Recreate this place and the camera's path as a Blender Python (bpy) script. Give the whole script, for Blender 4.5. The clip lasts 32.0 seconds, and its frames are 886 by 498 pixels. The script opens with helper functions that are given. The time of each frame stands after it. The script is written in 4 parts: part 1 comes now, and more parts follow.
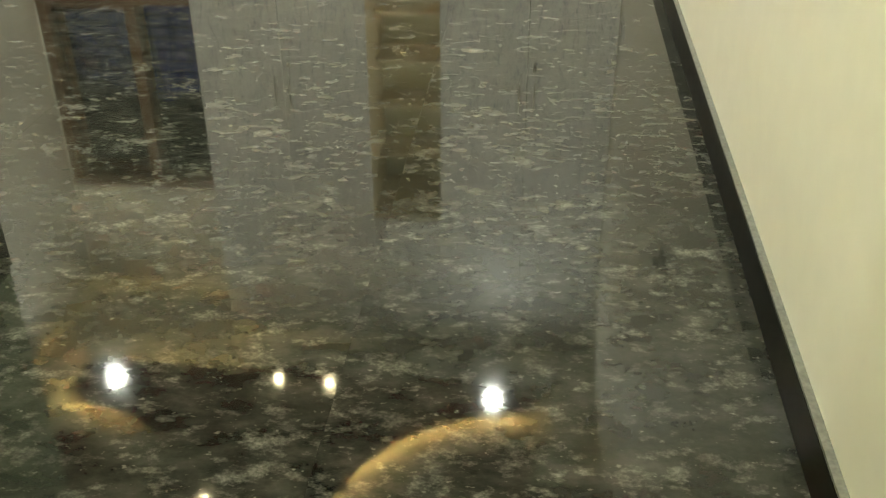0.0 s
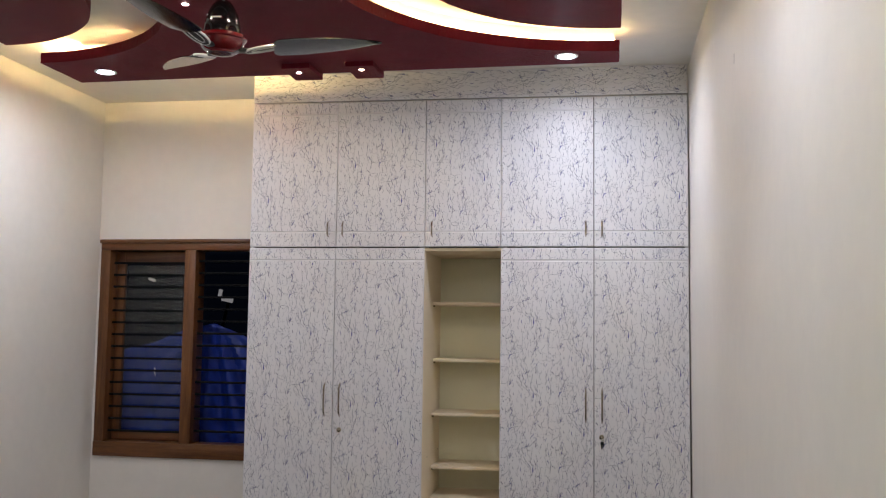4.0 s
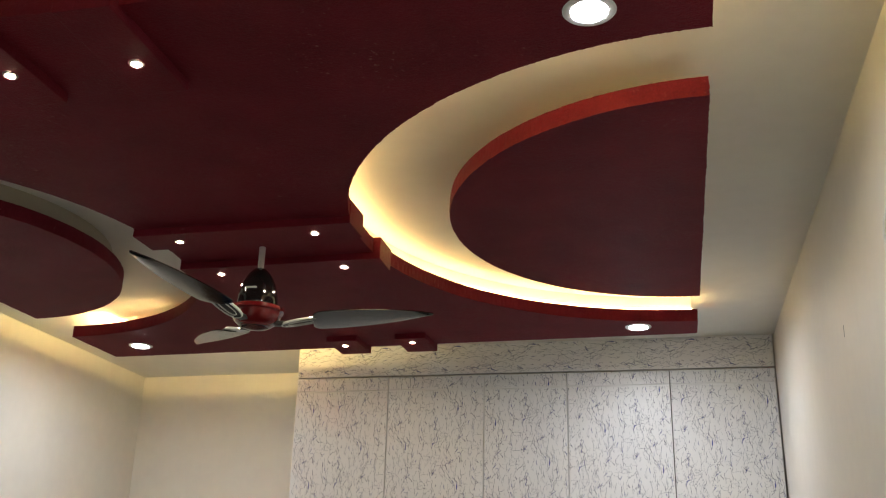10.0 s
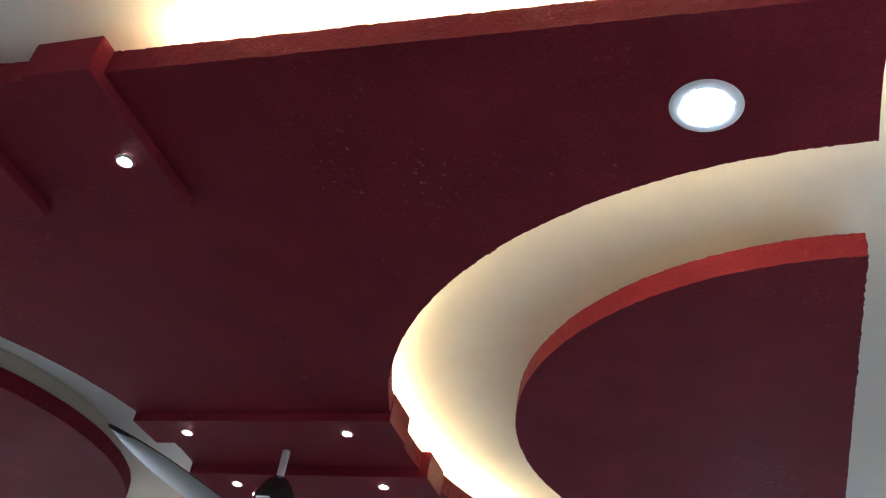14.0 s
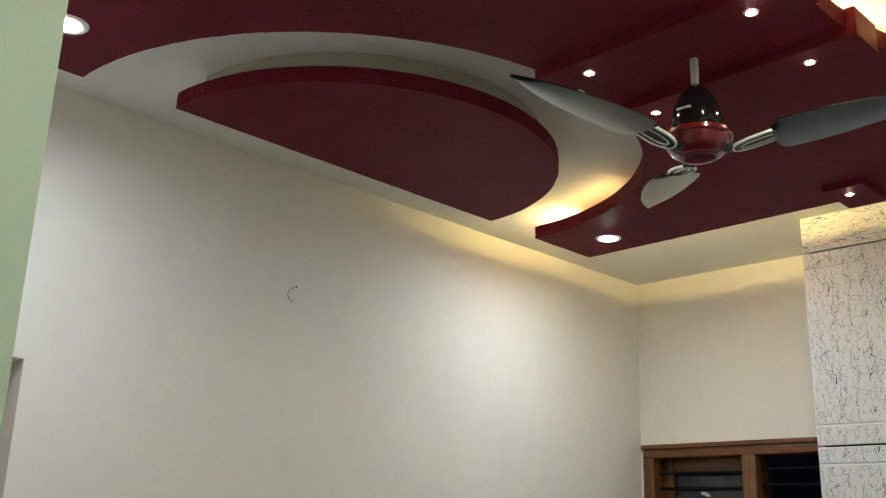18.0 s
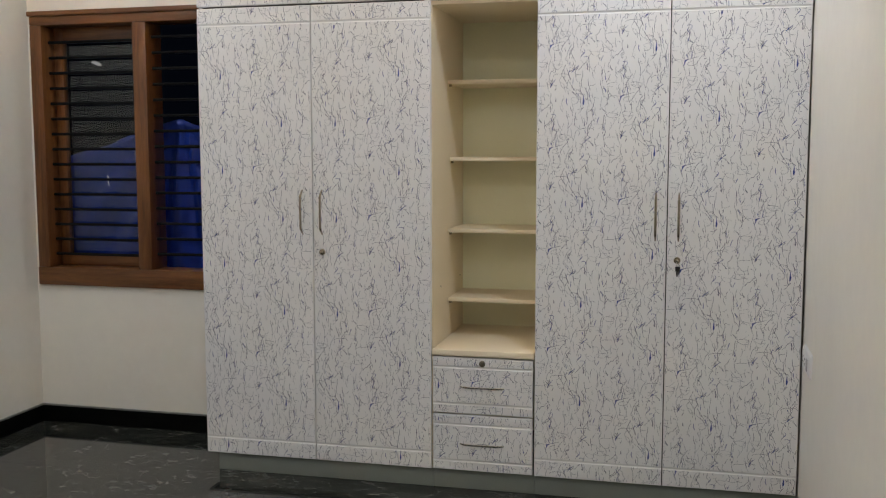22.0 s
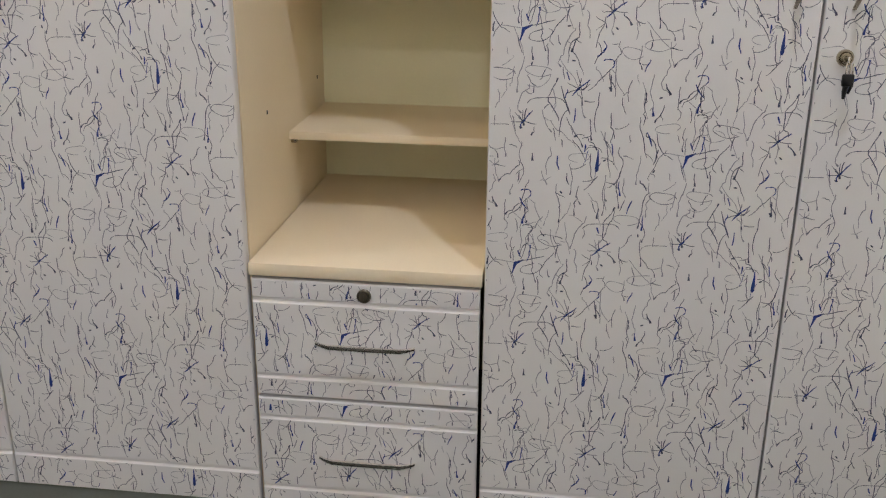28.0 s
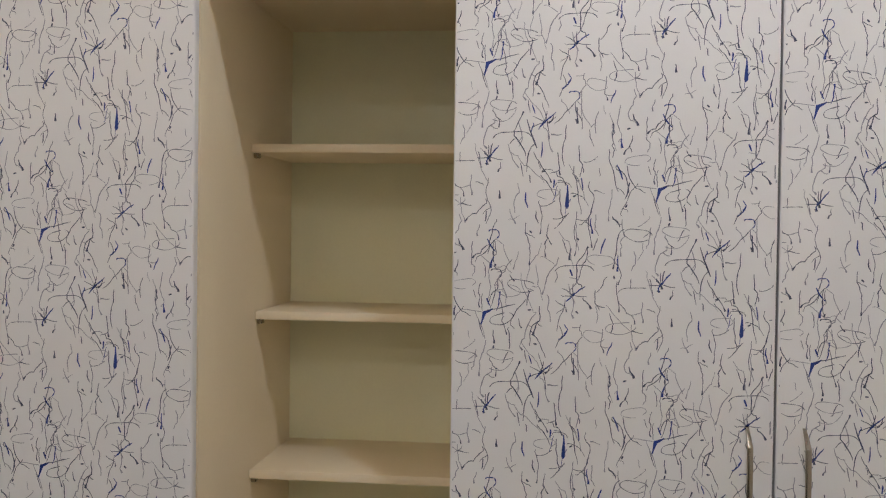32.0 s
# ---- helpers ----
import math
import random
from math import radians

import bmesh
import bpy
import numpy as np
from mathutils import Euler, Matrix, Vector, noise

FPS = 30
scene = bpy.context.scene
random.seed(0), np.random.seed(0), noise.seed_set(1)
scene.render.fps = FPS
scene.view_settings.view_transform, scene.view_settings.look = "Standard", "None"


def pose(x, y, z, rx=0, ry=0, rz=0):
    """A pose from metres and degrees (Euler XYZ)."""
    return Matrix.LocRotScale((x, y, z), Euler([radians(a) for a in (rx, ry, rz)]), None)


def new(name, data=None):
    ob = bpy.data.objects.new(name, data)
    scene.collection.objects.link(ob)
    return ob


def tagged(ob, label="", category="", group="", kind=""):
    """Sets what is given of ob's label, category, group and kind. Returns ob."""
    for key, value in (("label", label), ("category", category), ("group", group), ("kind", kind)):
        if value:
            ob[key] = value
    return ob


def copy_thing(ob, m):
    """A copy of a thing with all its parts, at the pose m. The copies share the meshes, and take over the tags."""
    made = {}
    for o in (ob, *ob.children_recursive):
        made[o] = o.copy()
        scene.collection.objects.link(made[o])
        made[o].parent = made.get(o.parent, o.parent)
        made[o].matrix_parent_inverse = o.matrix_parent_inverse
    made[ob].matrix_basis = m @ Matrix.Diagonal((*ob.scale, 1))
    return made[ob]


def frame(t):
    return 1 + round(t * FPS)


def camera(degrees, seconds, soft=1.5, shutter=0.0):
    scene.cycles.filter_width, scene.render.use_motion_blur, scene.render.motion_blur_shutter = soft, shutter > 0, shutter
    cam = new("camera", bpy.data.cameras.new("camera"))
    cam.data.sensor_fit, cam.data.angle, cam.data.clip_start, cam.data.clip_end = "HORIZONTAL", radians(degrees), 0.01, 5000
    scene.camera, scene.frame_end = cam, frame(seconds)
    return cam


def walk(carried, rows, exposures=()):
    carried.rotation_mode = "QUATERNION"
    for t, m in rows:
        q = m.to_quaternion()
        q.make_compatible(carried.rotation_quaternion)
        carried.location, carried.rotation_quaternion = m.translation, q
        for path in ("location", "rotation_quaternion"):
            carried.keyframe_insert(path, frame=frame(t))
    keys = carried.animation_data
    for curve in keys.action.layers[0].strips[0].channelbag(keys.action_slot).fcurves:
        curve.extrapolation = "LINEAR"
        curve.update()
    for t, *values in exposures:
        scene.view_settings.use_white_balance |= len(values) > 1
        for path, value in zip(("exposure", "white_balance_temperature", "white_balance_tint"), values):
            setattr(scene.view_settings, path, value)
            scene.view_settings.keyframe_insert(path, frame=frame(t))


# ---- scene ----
cam = camera(48.9, 32.0, 1.2)
METRES, EYE, TILT, LEAN, TURN = 5.9, 1.10, 0.0, 0.0, 4.9
ROWS = [
    (0.0, 0.0, 0.0, 0.0, -0.13, -30.74, 0.22),
    (0.5, 0.0005, 0.0009, 0.0164, -0.13, -23.9, 0.4),
    (1.0, -0.001, 0.0016, 0.0318, 0.09, -17.9, 0.31),
    (1.5, -0.001, 0.0015, 0.0522, 0.17, -11.72, 0.06),
    (2.0, 0.0001, 0.008, 0.0639, 0.24, -7.59, 0.18),
    (2.5, 0.0001, 0.0074, 0.0702, 0.45, -5.24, 0.23),
    (3.0, 0.001, 0.0101, 0.0774, 1.1, -2.82, 0.29),
    (3.5, 0.0048, 0.0116, 0.0866, 2.61, 1.38, -0.13),
    (4.0, 0.0068, 0.0082, 0.0954, 3.87, 4.91, -0.74),
    (4.5, 0.0063, 0.0098, 0.1027, 4.84, 8.17, -0.66),
    (6.5, 0.0092, 0.0096, 0.1195, 5.61, 19.12, -0.27),
    (7.0, 0.0091, 0.0111, 0.1199, 5.66, 19.27, -0.25),
    (7.5, 0.0088, 0.0127, 0.1196, 5.89, 19.21, -0.23),
    (8.0, 0.0097, 0.0178, 0.1197, 6.08, 19.06, -0.28),
    (8.5, 0.0071, 0.0303, 0.1187, 6.65, 18.87, -0.69),
    (9.0, 0.0, 0.0536, 0.1199, 7.22, 18.99, -1.54),
    (9.5, -0.0019, 0.0687, 0.1233, 7.23, 19.52, -1.49),
    (10.0, -0.0001, 0.0933, 0.1229, 7.2, 20.47, -1.39),
    (10.5, 0.005, 0.1196, 0.1246, 7.53, 22.6, -1.34),
    (11.0, 0.0103, 0.1342, 0.1272, 8.26, 25.1, -1.52),
    (11.5, 0.008, 0.1515, 0.127, 8.28, 27.46, -2.01),
    (12.0, 0.0019, 0.1716, 0.1305, 7.57, 30.12, -3.39),
    (12.5, -0.0031, 0.189, 0.1314, 7.36, 32.4, -3.86),
    (13.0, -0.0041, 0.1973, 0.1324, 7.34, 34.25, -4.02),
    (13.5, 0.0002, 0.2054, 0.1353, 7.77, 36.37, -6.25),
    (15.5, -0.0034, 0.2363, 0.1315, 26.52, 34.27, -7.31),
    (16.0, -0.0021, 0.2423, 0.126, 33.45, 30.22, -4.54),
    (16.5, -0.0042, 0.2448, 0.1212, 36.71, 26.26, -2.77),
    (17.0, -0.0049, 0.2458, 0.1166, 38.53, 22.91, -1.87),
    (17.5, -0.0049, 0.2458, 0.1123, 39.09, 20.46, -1.5),
    (18.0, -0.0083, 0.2468, 0.1068, 39.14, 16.52, -1.71),
    (18.5, -0.0114, 0.2469, 0.0981, 39.15, 12.34, -2.1),
    (19.0, -0.0143, 0.2494, 0.0875, 39.35, 7.11, -2.37),
    (19.5, -0.0113, 0.2568, 0.0768, 39.53, 1.83, -2.49),
    (20.0, 0.0022, 0.2651, 0.0769, 34.01, -0.29, -2.34),
    (20.5, 0.0117, 0.2731, 0.0764, 25.92, -1.09, -1.88),
    (21.0, 0.0201, 0.273, 0.0744, 19.37, -2.56, -0.98),
    (21.5, 0.0269, 0.2765, 0.0738, 13.1, -4.27, -0.51),
    (22.0, 0.0358, 0.2847, 0.0714, 8.5, -5.68, 0.07),
    (22.5, 0.0388, 0.2975, 0.0702, 5.68, -7.12, 0.2),
    (23.0, 0.0281, 0.3247, 0.0692, 3.77, -7.75, 0.03),
    (23.5, 0.0144, 0.3568, 0.0679, 1.98, -7.96, -0.4),
    (24.0, 0.01, 0.3919, 0.0653, 1.32, -8.1, -0.48),
    (24.5, 0.0071, 0.4364, 0.0617, 1.14, -8.56, -0.46),
    (25.0, 0.0013, 0.4775, 0.055, 1.04, -9.95, -0.29),
    (25.5, -0.0099, 0.522, 0.052, 0.92, -11.69, 0.21),
    (26.0, -0.0124, 0.5669, 0.045, 0.82, -13.19, 0.94),
    (26.5, -0.0101, 0.6066, 0.0413, 0.85, -14.63, 0.48),
    (28.5, -0.0039, 0.7187, 0.0358, 2.52, -20.38, -0.59),
    (29.0, -0.0035, 0.7205, 0.0423, 2.46, -20.12, -0.54),
    (29.5, -0.006, 0.72, 0.0498, 2.46, -18.03, -0.43),
    (30.0, -0.0084, 0.7207, 0.0563, 2.57, -16.21, -0.28),
    (30.5, -0.0106, 0.718, 0.067, 2.68, -12.28, -0.27),
    (31.0, -0.011, 0.7146, 0.0792, 2.77, -7.67, -0.63),
    (31.5, -0.0075, 0.7118, 0.089, 2.72, -4.54, -0.73),
    (32.0, 0.0012, 0.7093, 0.0984, 1.24, -1.19, -0.72),
]
EXPOSURES = [(0.0, 1.86, 8250, -5),
             (0.5, 1.56, 6750, 9),
             (1.0, 1.34, 6350, 12),
             (2.0, 0.8, 6350, 14),
             (3.0, 0.55, 6400, 16),
             (4.0, 0.42, 6350, 20),
             (4.5, 0.36, 6500, 19),
             (6.5, 0.05, 8000, 4),
             (8.0, 0.05, 8000, 4),
             (10.0, 0.13, 7000, 12),
             (11.0, 0.45, 6300, 14),
             (12.0, 0.61, 5450, 13),
             (13.0, 0.75, 5200, 13),
             (16.0, 0.57, 5250, 16),
             (17.0, 0.4, 6150, 9),
             (18.0, 0.35, 6550, 5),
             (19.0, 0.27, 6400, 7),
             (20.0, 0.33, 6450, 11),
             (21.0, 0.5, 6480, 12),
             (23.0, 0.63, 6640, 12),
             (24.0, 0.66, 6600, 14),
             (26.0, 0.84, 6540, 14),
             (29.0, 0.87, 6680, 16),
             (31.0, 0.60, 6780, 16),
             (32.0, 0.44, 6820, 16)]
walk(cam, [(t, pose(0, 0, EYE, TILT, LEAN, TURN) @ pose(METRES * x, METRES * y, METRES * z, 90 + pitch, roll, yaw)) for t, x, y, z, yaw, pitch, roll in ROWS], EXPOSURES)

# ---- light ----
night = bpy.data.worlds.new("night")
night.use_nodes = True
night.node_tree.nodes["Background"].inputs[0].default_value = (0.02, 0.03, 0.06, 1)
night.node_tree.nodes["Background"].inputs[1].default_value = 0.03
scene.world = night

DOWNLIGHT = (530.0, (0.82, 0.90, 1.0))
SPOTLIGHT = (950.0, (1.0, 0.86, 0.62))
COVE = (23.0, (1.0, 0.75, 0.29))
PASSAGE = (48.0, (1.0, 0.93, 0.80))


# ---- materials ----
def nodes_of(m):
    m.use_nodes = True
    t = m.node_tree
    return t.nodes, t.links, t.nodes["Principled BSDF"]


def math_node(t, op, a, b=None, c=None):
    n = t.nodes.new("ShaderNodeMath")
    n.operation = op
    for k, v in enumerate((a, b, c)):
        if v is None:
            continue
        if isinstance(v, (int, float)):
            n.inputs[k].default_value = v
        else:
            t.links.new(v, n.inputs[k])
    return n.outputs[0]


def mix_node(t, f, a, b):
    n = t.nodes.new("ShaderNodeMix")
    n.data_type = "RGBA"
    for k, v in ((0, f), (6, a), (7, b)):
        if isinstance(v, (int, float)):
            n.inputs[k].default_value = v
        elif isinstance(v, tuple):
            n.inputs[k].default_value = (*v[:3], 1)
        else:
            t.links.new(v, n.inputs[k])
    return n.outputs[2]


def noise_node(t, vec, scale, detail=4, rough=0.55, dist=0.0):
    n = t.nodes.new("ShaderNodeTexNoise")
    n.inputs["Scale"].default_value, n.inputs["Detail"].default_value = scale, detail
    n.inputs["Roughness"].default_value, n.inputs["Distortion"].default_value = rough, dist
    t.links.new(vec, n.inputs["Vector"])
    return n.outputs[0]


def ramp_node(t, fac, stops):
    n = t.nodes.new("ShaderNodeValToRGB")
    e = n.color_ramp.elements
    while len(e) < len(stops):
        e.new(0.5)
    for k, (p, c) in enumerate(stops):
        e[k].position, e[k].color = p, (*c, 1) if isinstance(c, tuple) else (c, c, c, 1)
    t.links.new(fac, n.inputs[0])
    return n.outputs[0]


def stretch(t, vec, s, rot=(0, 0, 0)):
    n = t.nodes.new("ShaderNodeMapping")
    n.inputs["Scale"].default_value, n.inputs["Rotation"].default_value = s, rot
    t.links.new(vec, n.inputs["Vector"])
    return n.outputs[0]


def coords(t):
    """World-size coordinates."""
    n = t.nodes.new("ShaderNodeNewGeometry")
    return n.outputs["Position"]


def bump(t, bsdf, height, strength, distance):
    n = t.nodes.new("ShaderNodeBump")
    n.inputs["Strength"].default_value, n.inputs["Distance"].default_value = strength, distance
    t.links.new(height, n.inputs["Height"])
    t.links.new(n.outputs[0], bsdf.inputs["Normal"])


def plain(name, base, rough=0.5, metal=0.0, var=0.08, scale=9.0, grain=160.0, relief=0.0, coat=0.0):
    """A surface with faint unevenness in colour and gloss at two scales."""
    m = bpy.data.materials.new(name)
    _, links, b = nodes_of(m)
    t = m.node_tree
    p = coords(t)
    big, fine = noise_node(t, p, scale), noise_node(t, p, grain, 2)
    mixed = math_node(t, "ADD", math_node(t, "MULTIPLY", big, 0.65), math_node(t, "MULTIPLY", fine, 0.35))
    lo, hi = tuple(c * (1 - var) for c in base), tuple(min(1, c * (1 + var)) for c in base)
    links.new(ramp_node(t, mixed, [(0.3, lo), (0.7, hi)]), b.inputs["Base Color"])
    links.new(math_node(t, "MULTIPLY_ADD", big, 0.16 * rough, rough * 0.92), b.inputs["Roughness"])
    b.inputs["Metallic"].default_value = metal
    b.inputs["Coat Weight"].default_value = coat
    if relief:
        bump(t, b, fine, 0.5, relief)
    return m


def glowing(name, strength, colour):
    m = bpy.data.materials.new(name)
    _, _, b = nodes_of(m)
    b.inputs["Base Color"].default_value = (0.8, 0.8, 0.8, 1)
    b.inputs["Emission Color"].default_value, b.inputs["Emission Strength"].default_value = (*colour, 1), strength
    return m


def wood(name, dark, light, rough=0.35, along=2):
    """Varnished timber, its grain running along one axis."""
    m = bpy.data.materials.new(name)
    _, links, b = nodes_of(m)
    t = m.node_tree
    s = [14.0, 14.0, 14.0]
    s[along] = 1.1
    p = stretch(t, coords(t), tuple(s))
    g = noise_node(t, p, 2.2, 6, 0.62, 0.7)
    f = noise_node(t, stretch(t, coords(t), tuple(9 * v for v in s)), 2.0, 3)
    mixed = math_node(t, "ADD", math_node(t, "MULTIPLY", g, 0.75), math_node(t, "MULTIPLY", f, 0.25))
    links.new(ramp_node(t, mixed, [(0.32, dark), (0.52, tuple((a + c) / 2 for a, c in zip(dark, light))), (0.72, light)]), b.inputs["Base Color"])
    b.inputs["Roughness"].default_value = rough
    bump(t, b, f, 0.25, 0.0008)
    return m


def paint_wall(name, base):
    """Emulsion on plaster: roller grain, faint patches and scuffs."""
    m = bpy.data.materials.new(name)
    _, links, b = nodes_of(m)
    t = m.node_tree
    p = coords(t)
    patch, mid, fine = noise_node(t, p, 1.3, 5), noise_node(t, p, 14, 4), noise_node(t, p, 420, 2)
    shade = math_node(t, "ADD", math_node(t, "MULTIPLY", patch, 0.6), math_node(t, "MULTIPLY", mid, 0.4))
    links.new(ramp_node(t, shade, [(0.33, tuple(c * 0.955 for c in base)), (0.68, tuple(c * 1.025 for c in base))]), b.inputs["Base Color"])
    links.new(math_node(t, "MULTIPLY_ADD", mid, 0.15, 0.5), b.inputs["Roughness"])
    b.inputs["Specular IOR Level"].default_value = 0.3
    bump(t, b, math_node(t, "MULTIPLY_ADD", mid, 2.0, fine), 0.12, 0.0012)
    return m


def maroon_texture():
    """Stippled texture paint on the gypsum panels."""
    m = bpy.data.materials.new("maroon_texture_paint")
    _, links, b = nodes_of(m)
    t = m.node_tree
    p = coords(t)
    blot, grit, crumb = noise_node(t, p, 6, 5), noise_node(t, p, 150, 4, 0.65), noise_node(t, p, 55, 3, 0.6)
    paint = ramp_node(t, math_node(t, "ADD", math_node(t, "MULTIPLY", blot, 0.5), math_node(t, "MULTIPLY", grit, 0.5)),
                      [(0.35, (0.126, 0.0116, 0.0198)), (0.65, (0.187, 0.0181, 0.0300))])
    # scattered patches of glints, painted in as paler salmon dabs
    glints = math_node(t, "MULTIPLY", ramp_node(t, noise_node(t, p, 62, 3, 0.6), [(0.62, 0.0), (0.70, 0.55)]), ramp_node(t, noise_node(t, p, 2.2, 3), [(0.50, 0.0), (0.64, 1.0)]))
    links.new(mix_node(t, glints, paint, (0.34, 0.15, 0.14)), b.inputs["Base Color"])
    speck = ramp_node(t, math_node(t, "MULTIPLY", noise_node(t, p, 210, 2), noise_node(t, p, 3.0, 3)), [(0.36, 0.45), (0.44, 0.16)])
    links.new(math_node(t, "MULTIPLY_ADD", crumb, 0.12, speck), b.inputs["Roughness"])
    b.inputs["Specular IOR Level"].default_value = 0.05
    bump(t, b, math_node(t, "ADD", grit, math_node(t, "MULTIPLY", crumb, 0.6)), 0.8, 0.0030)
    return m


def granite():
    """Polished black granite with grey-green flecks and short pale streaks."""
    m = bpy.data.materials.new("black_granite")
    _, links, b = nodes_of(m)
    t = m.node_tree
    g = coords(t)
    inf = t.nodes.new("ShaderNodeObjectInfo")
    off = t.nodes.new("ShaderNodeVectorMath")
    off.operation = "MULTIPLY_ADD"
    comb = t.nodes.new("ShaderNodeCombineXYZ")
    links.new(inf.outputs["Random"], comb.inputs[0])
    links.new(inf.outputs["Random"], comb.inputs[1])
    off.inputs[1].default_value = (3.0, 5.0, 0)
    links.new(comb.outputs[0], off.inputs[0])
    links.new(g, off.inputs[2])
    p = off.outputs[0]
    q = stretch(t, p, (1.0, 1.45, 1.0), (0, 0, 0.35))
    q2 = stretch(t, p, (1.0, 1.6, 1.0), (0, 0, -0.25))
    patch = ramp_node(t, noise_node(t, p, 4.5, 4), [(0.34, 0.25), (0.60, 1.0)])
    crumb = ramp_node(t, noise_node(t, p, 150.0, 3), [(0.34, 0.35), (0.62, 1.0)])
    big = ramp_node(t, noise_node(t, q, 8.5, 9, 0.68), [(0.555, 0.0), (0.76, 0.75)])
    mid = ramp_node(t, noise_node(t, q2, 19.0, 7, 0.62), [(0.550, 0.0), (0.77, 0.65)])
    dots = ramp_node(t, noise_node(t, stretch(t, p, (1.0, 1.4, 1.0)), 55.0, 3, 0.5), [(0.650, 0.0), (0.74, 0.30)])
    haze = ramp_node(t, noise_node(t, q2, 11.0, 6, 0.65), [(0.38, 0.0), (0.74, 0.14)])
    blotch, streak = math_node(t, "MULTIPLY", big, crumb), math_node(t, "MULTIPLY", mid, crumb)
    lines = math_node(t, "MULTIPLY", math_node(t, "MAXIMUM", blotch, streak), patch)
    tot = math_node(t, "MINIMUM", math_node(t, "ADD", math_node(t, "MAXIMUM", lines, dots), math_node(t, "MULTIPLY", haze, patch)), 1.0)
    tint = ramp_node(t, noise_node(t, q, 4.0, 5), [(0.35, (0.006, 0.0075, 0.006)), (0.65, (0.017, 0.019, 0.0155))])
    links.new(mix_node(t, tot, tint, (0.40, 0.40, 0.365)), b.inputs["Base Color"])
    links.new(math_node(t, "MULTIPLY_ADD", noise_node(t, p, 3.0), 0.035, 0.028), b.inputs["Roughness"])
    b.inputs["Specular IOR Level"].default_value = 0.39
    return m


def laminate():
    """White laminate with a faint satin grain; its printed squiggles are laid on the leaves."""
    m = bpy.data.materials.new("white_laminate")
    _, links, b = nodes_of(m)
    t = m.node_tree
    p = coords(t)
    cloud, fine = noise_node(t, p, 5, 4), noise_node(t, p, 300, 2)
    links.new(ramp_node(t, math_node(t, "ADD", math_node(t, "MULTIPLY", cloud, 0.7), math_node(t, "MULTIPLY", fine, 0.3)),
                        [(0.3, (0.795, 0.790, 0.800)), (0.7, (0.85, 0.845, 0.853))]), b.inputs["Base Color"])
    links.new(math_node(t, "MULTIPLY_ADD", cloud, 0.1, 0.33), b.inputs["Roughness"])
    bump(t, b, fine, 0.12, 0.0006)
    return m


def ink(name, colour):
    m = plain(name, colour, 0.4, var=0.25, scale=40)
    return m


WALL = paint_wall("cream_wall_paint", (0.86, 0.822, 0.750))
PALE_GREEN = paint_wall("pale_green_wall_paint", (0.565, 0.675, 0.51))
CEIL = paint_wall("white_ceiling_paint", (0.90, 0.885, 0.83))
SPACER_BOARD = paint_wall("dull_cream_spacer_board", (0.56, 0.53, 0.42))
MAROON = maroon_texture()
GRANITE = granite()
LAMINATE = laminate()
INKS = [ink("charcoal_ink", (0.068, 0.082, 0.145)), ink("grey_ink", (0.28, 0.29, 0.35)), ink("blue_ink", (0.011, 0.044, 0.25))]
SKIRT = plain("black_granite_skirting", (0.003, 0.0032, 0.0031), 0.38, var=0.3, scale=20)
SKIRT.node_tree.nodes["Principled BSDF"].inputs["Specular IOR Level"].default_value = 0.08
SKIRT_EDGE = plain("sawn_granite_edge", (0.16, 0.165, 0.155), 0.6, var=0.35, scale=60, relief=0.001)
CREAM = plain("cream_laminate", (0.92, 0.80, 0.60), 0.42, var=0.03, scale=3)
NICHE_BACK = plain("pale_cream_back_panel", (0.92, 0.915, 0.70), 0.45, var=0.03, scale=3)
PLINTH = plain("grey_green_plinth_laminate", (0.27, 0.295, 0.27), 0.45, var=0.08, scale=5)
# shade inside the closed cabinets is put into this dark board colour
CARCASS = plain("dark_gap_shade", (0.05, 0.05, 0.05), 0.7)
CHROME = plain("brushed_steel", (0.40, 0.355, 0.30), 0.16, 1.0, var=0.06)
# paler steel with the drawer handles' highlights in its colour; also the bright key
BRIGHT_STEEL = plain("bright_steel", (0.90, 0.87, 0.82), 0.12, 1.0, var=0.06)
LOCK_METAL = plain("tarnished_lock_metal", (0.46, 0.40, 0.31), 0.24, 0.95)
DARK_METAL = plain("dull_lock_metal", (0.15, 0.13, 0.10), 0.35, 0.8)
KEY_BLACK = plain("black_key_plastic", (0.012, 0.012, 0.013), 0.35)
TEAK_V = wood("teak_upright", (0.075, 0.026, 0.008), (0.225, 0.088, 0.025), 0.36, 2)
TEAK_H = wood("teak_rail", (0.075, 0.026, 0.008), (0.225, 0.088, 0.025), 0.36, 0)
TEAK_Y = wood("teak_rail_deep", (0.075, 0.026, 0.008), (0.225, 0.088, 0.025), 0.36, 1)
OLIVE = plain("olive_brown_panel", (0.10, 0.07, 0.022), 0.35, var=0.2, scale=7)
IRON = plain("black_iron", (0.004, 0.004, 0.0045), 0.6, 0.0)
IRON.node_tree.nodes["Principled BSDF"].inputs["Specular IOR Level"].default_value = 0.15
WHITE_PLASTIC = plain("white_switch_plastic", (0.80, 0.80, 0.79), 0.28, var=0.02)
GREY_PLASTIC = plain("grey_switch_rocker", (0.46, 0.46, 0.47), 0.3, var=0.03)
CABLE = plain("pale_grey_cable", (0.55, 0.53, 0.48), 0.45)
SLOT = plain("dark_slot", (0.02, 0.02, 0.02), 0.6)
FAN_BLACK = plain("gloss_black_fan", (0.008, 0.008, 0.009), 0.10, coat=0.6)
FAN_RED = plain("gloss_red_fan", (0.15, 0.006, 0.008), 0.2, coat=0.4)
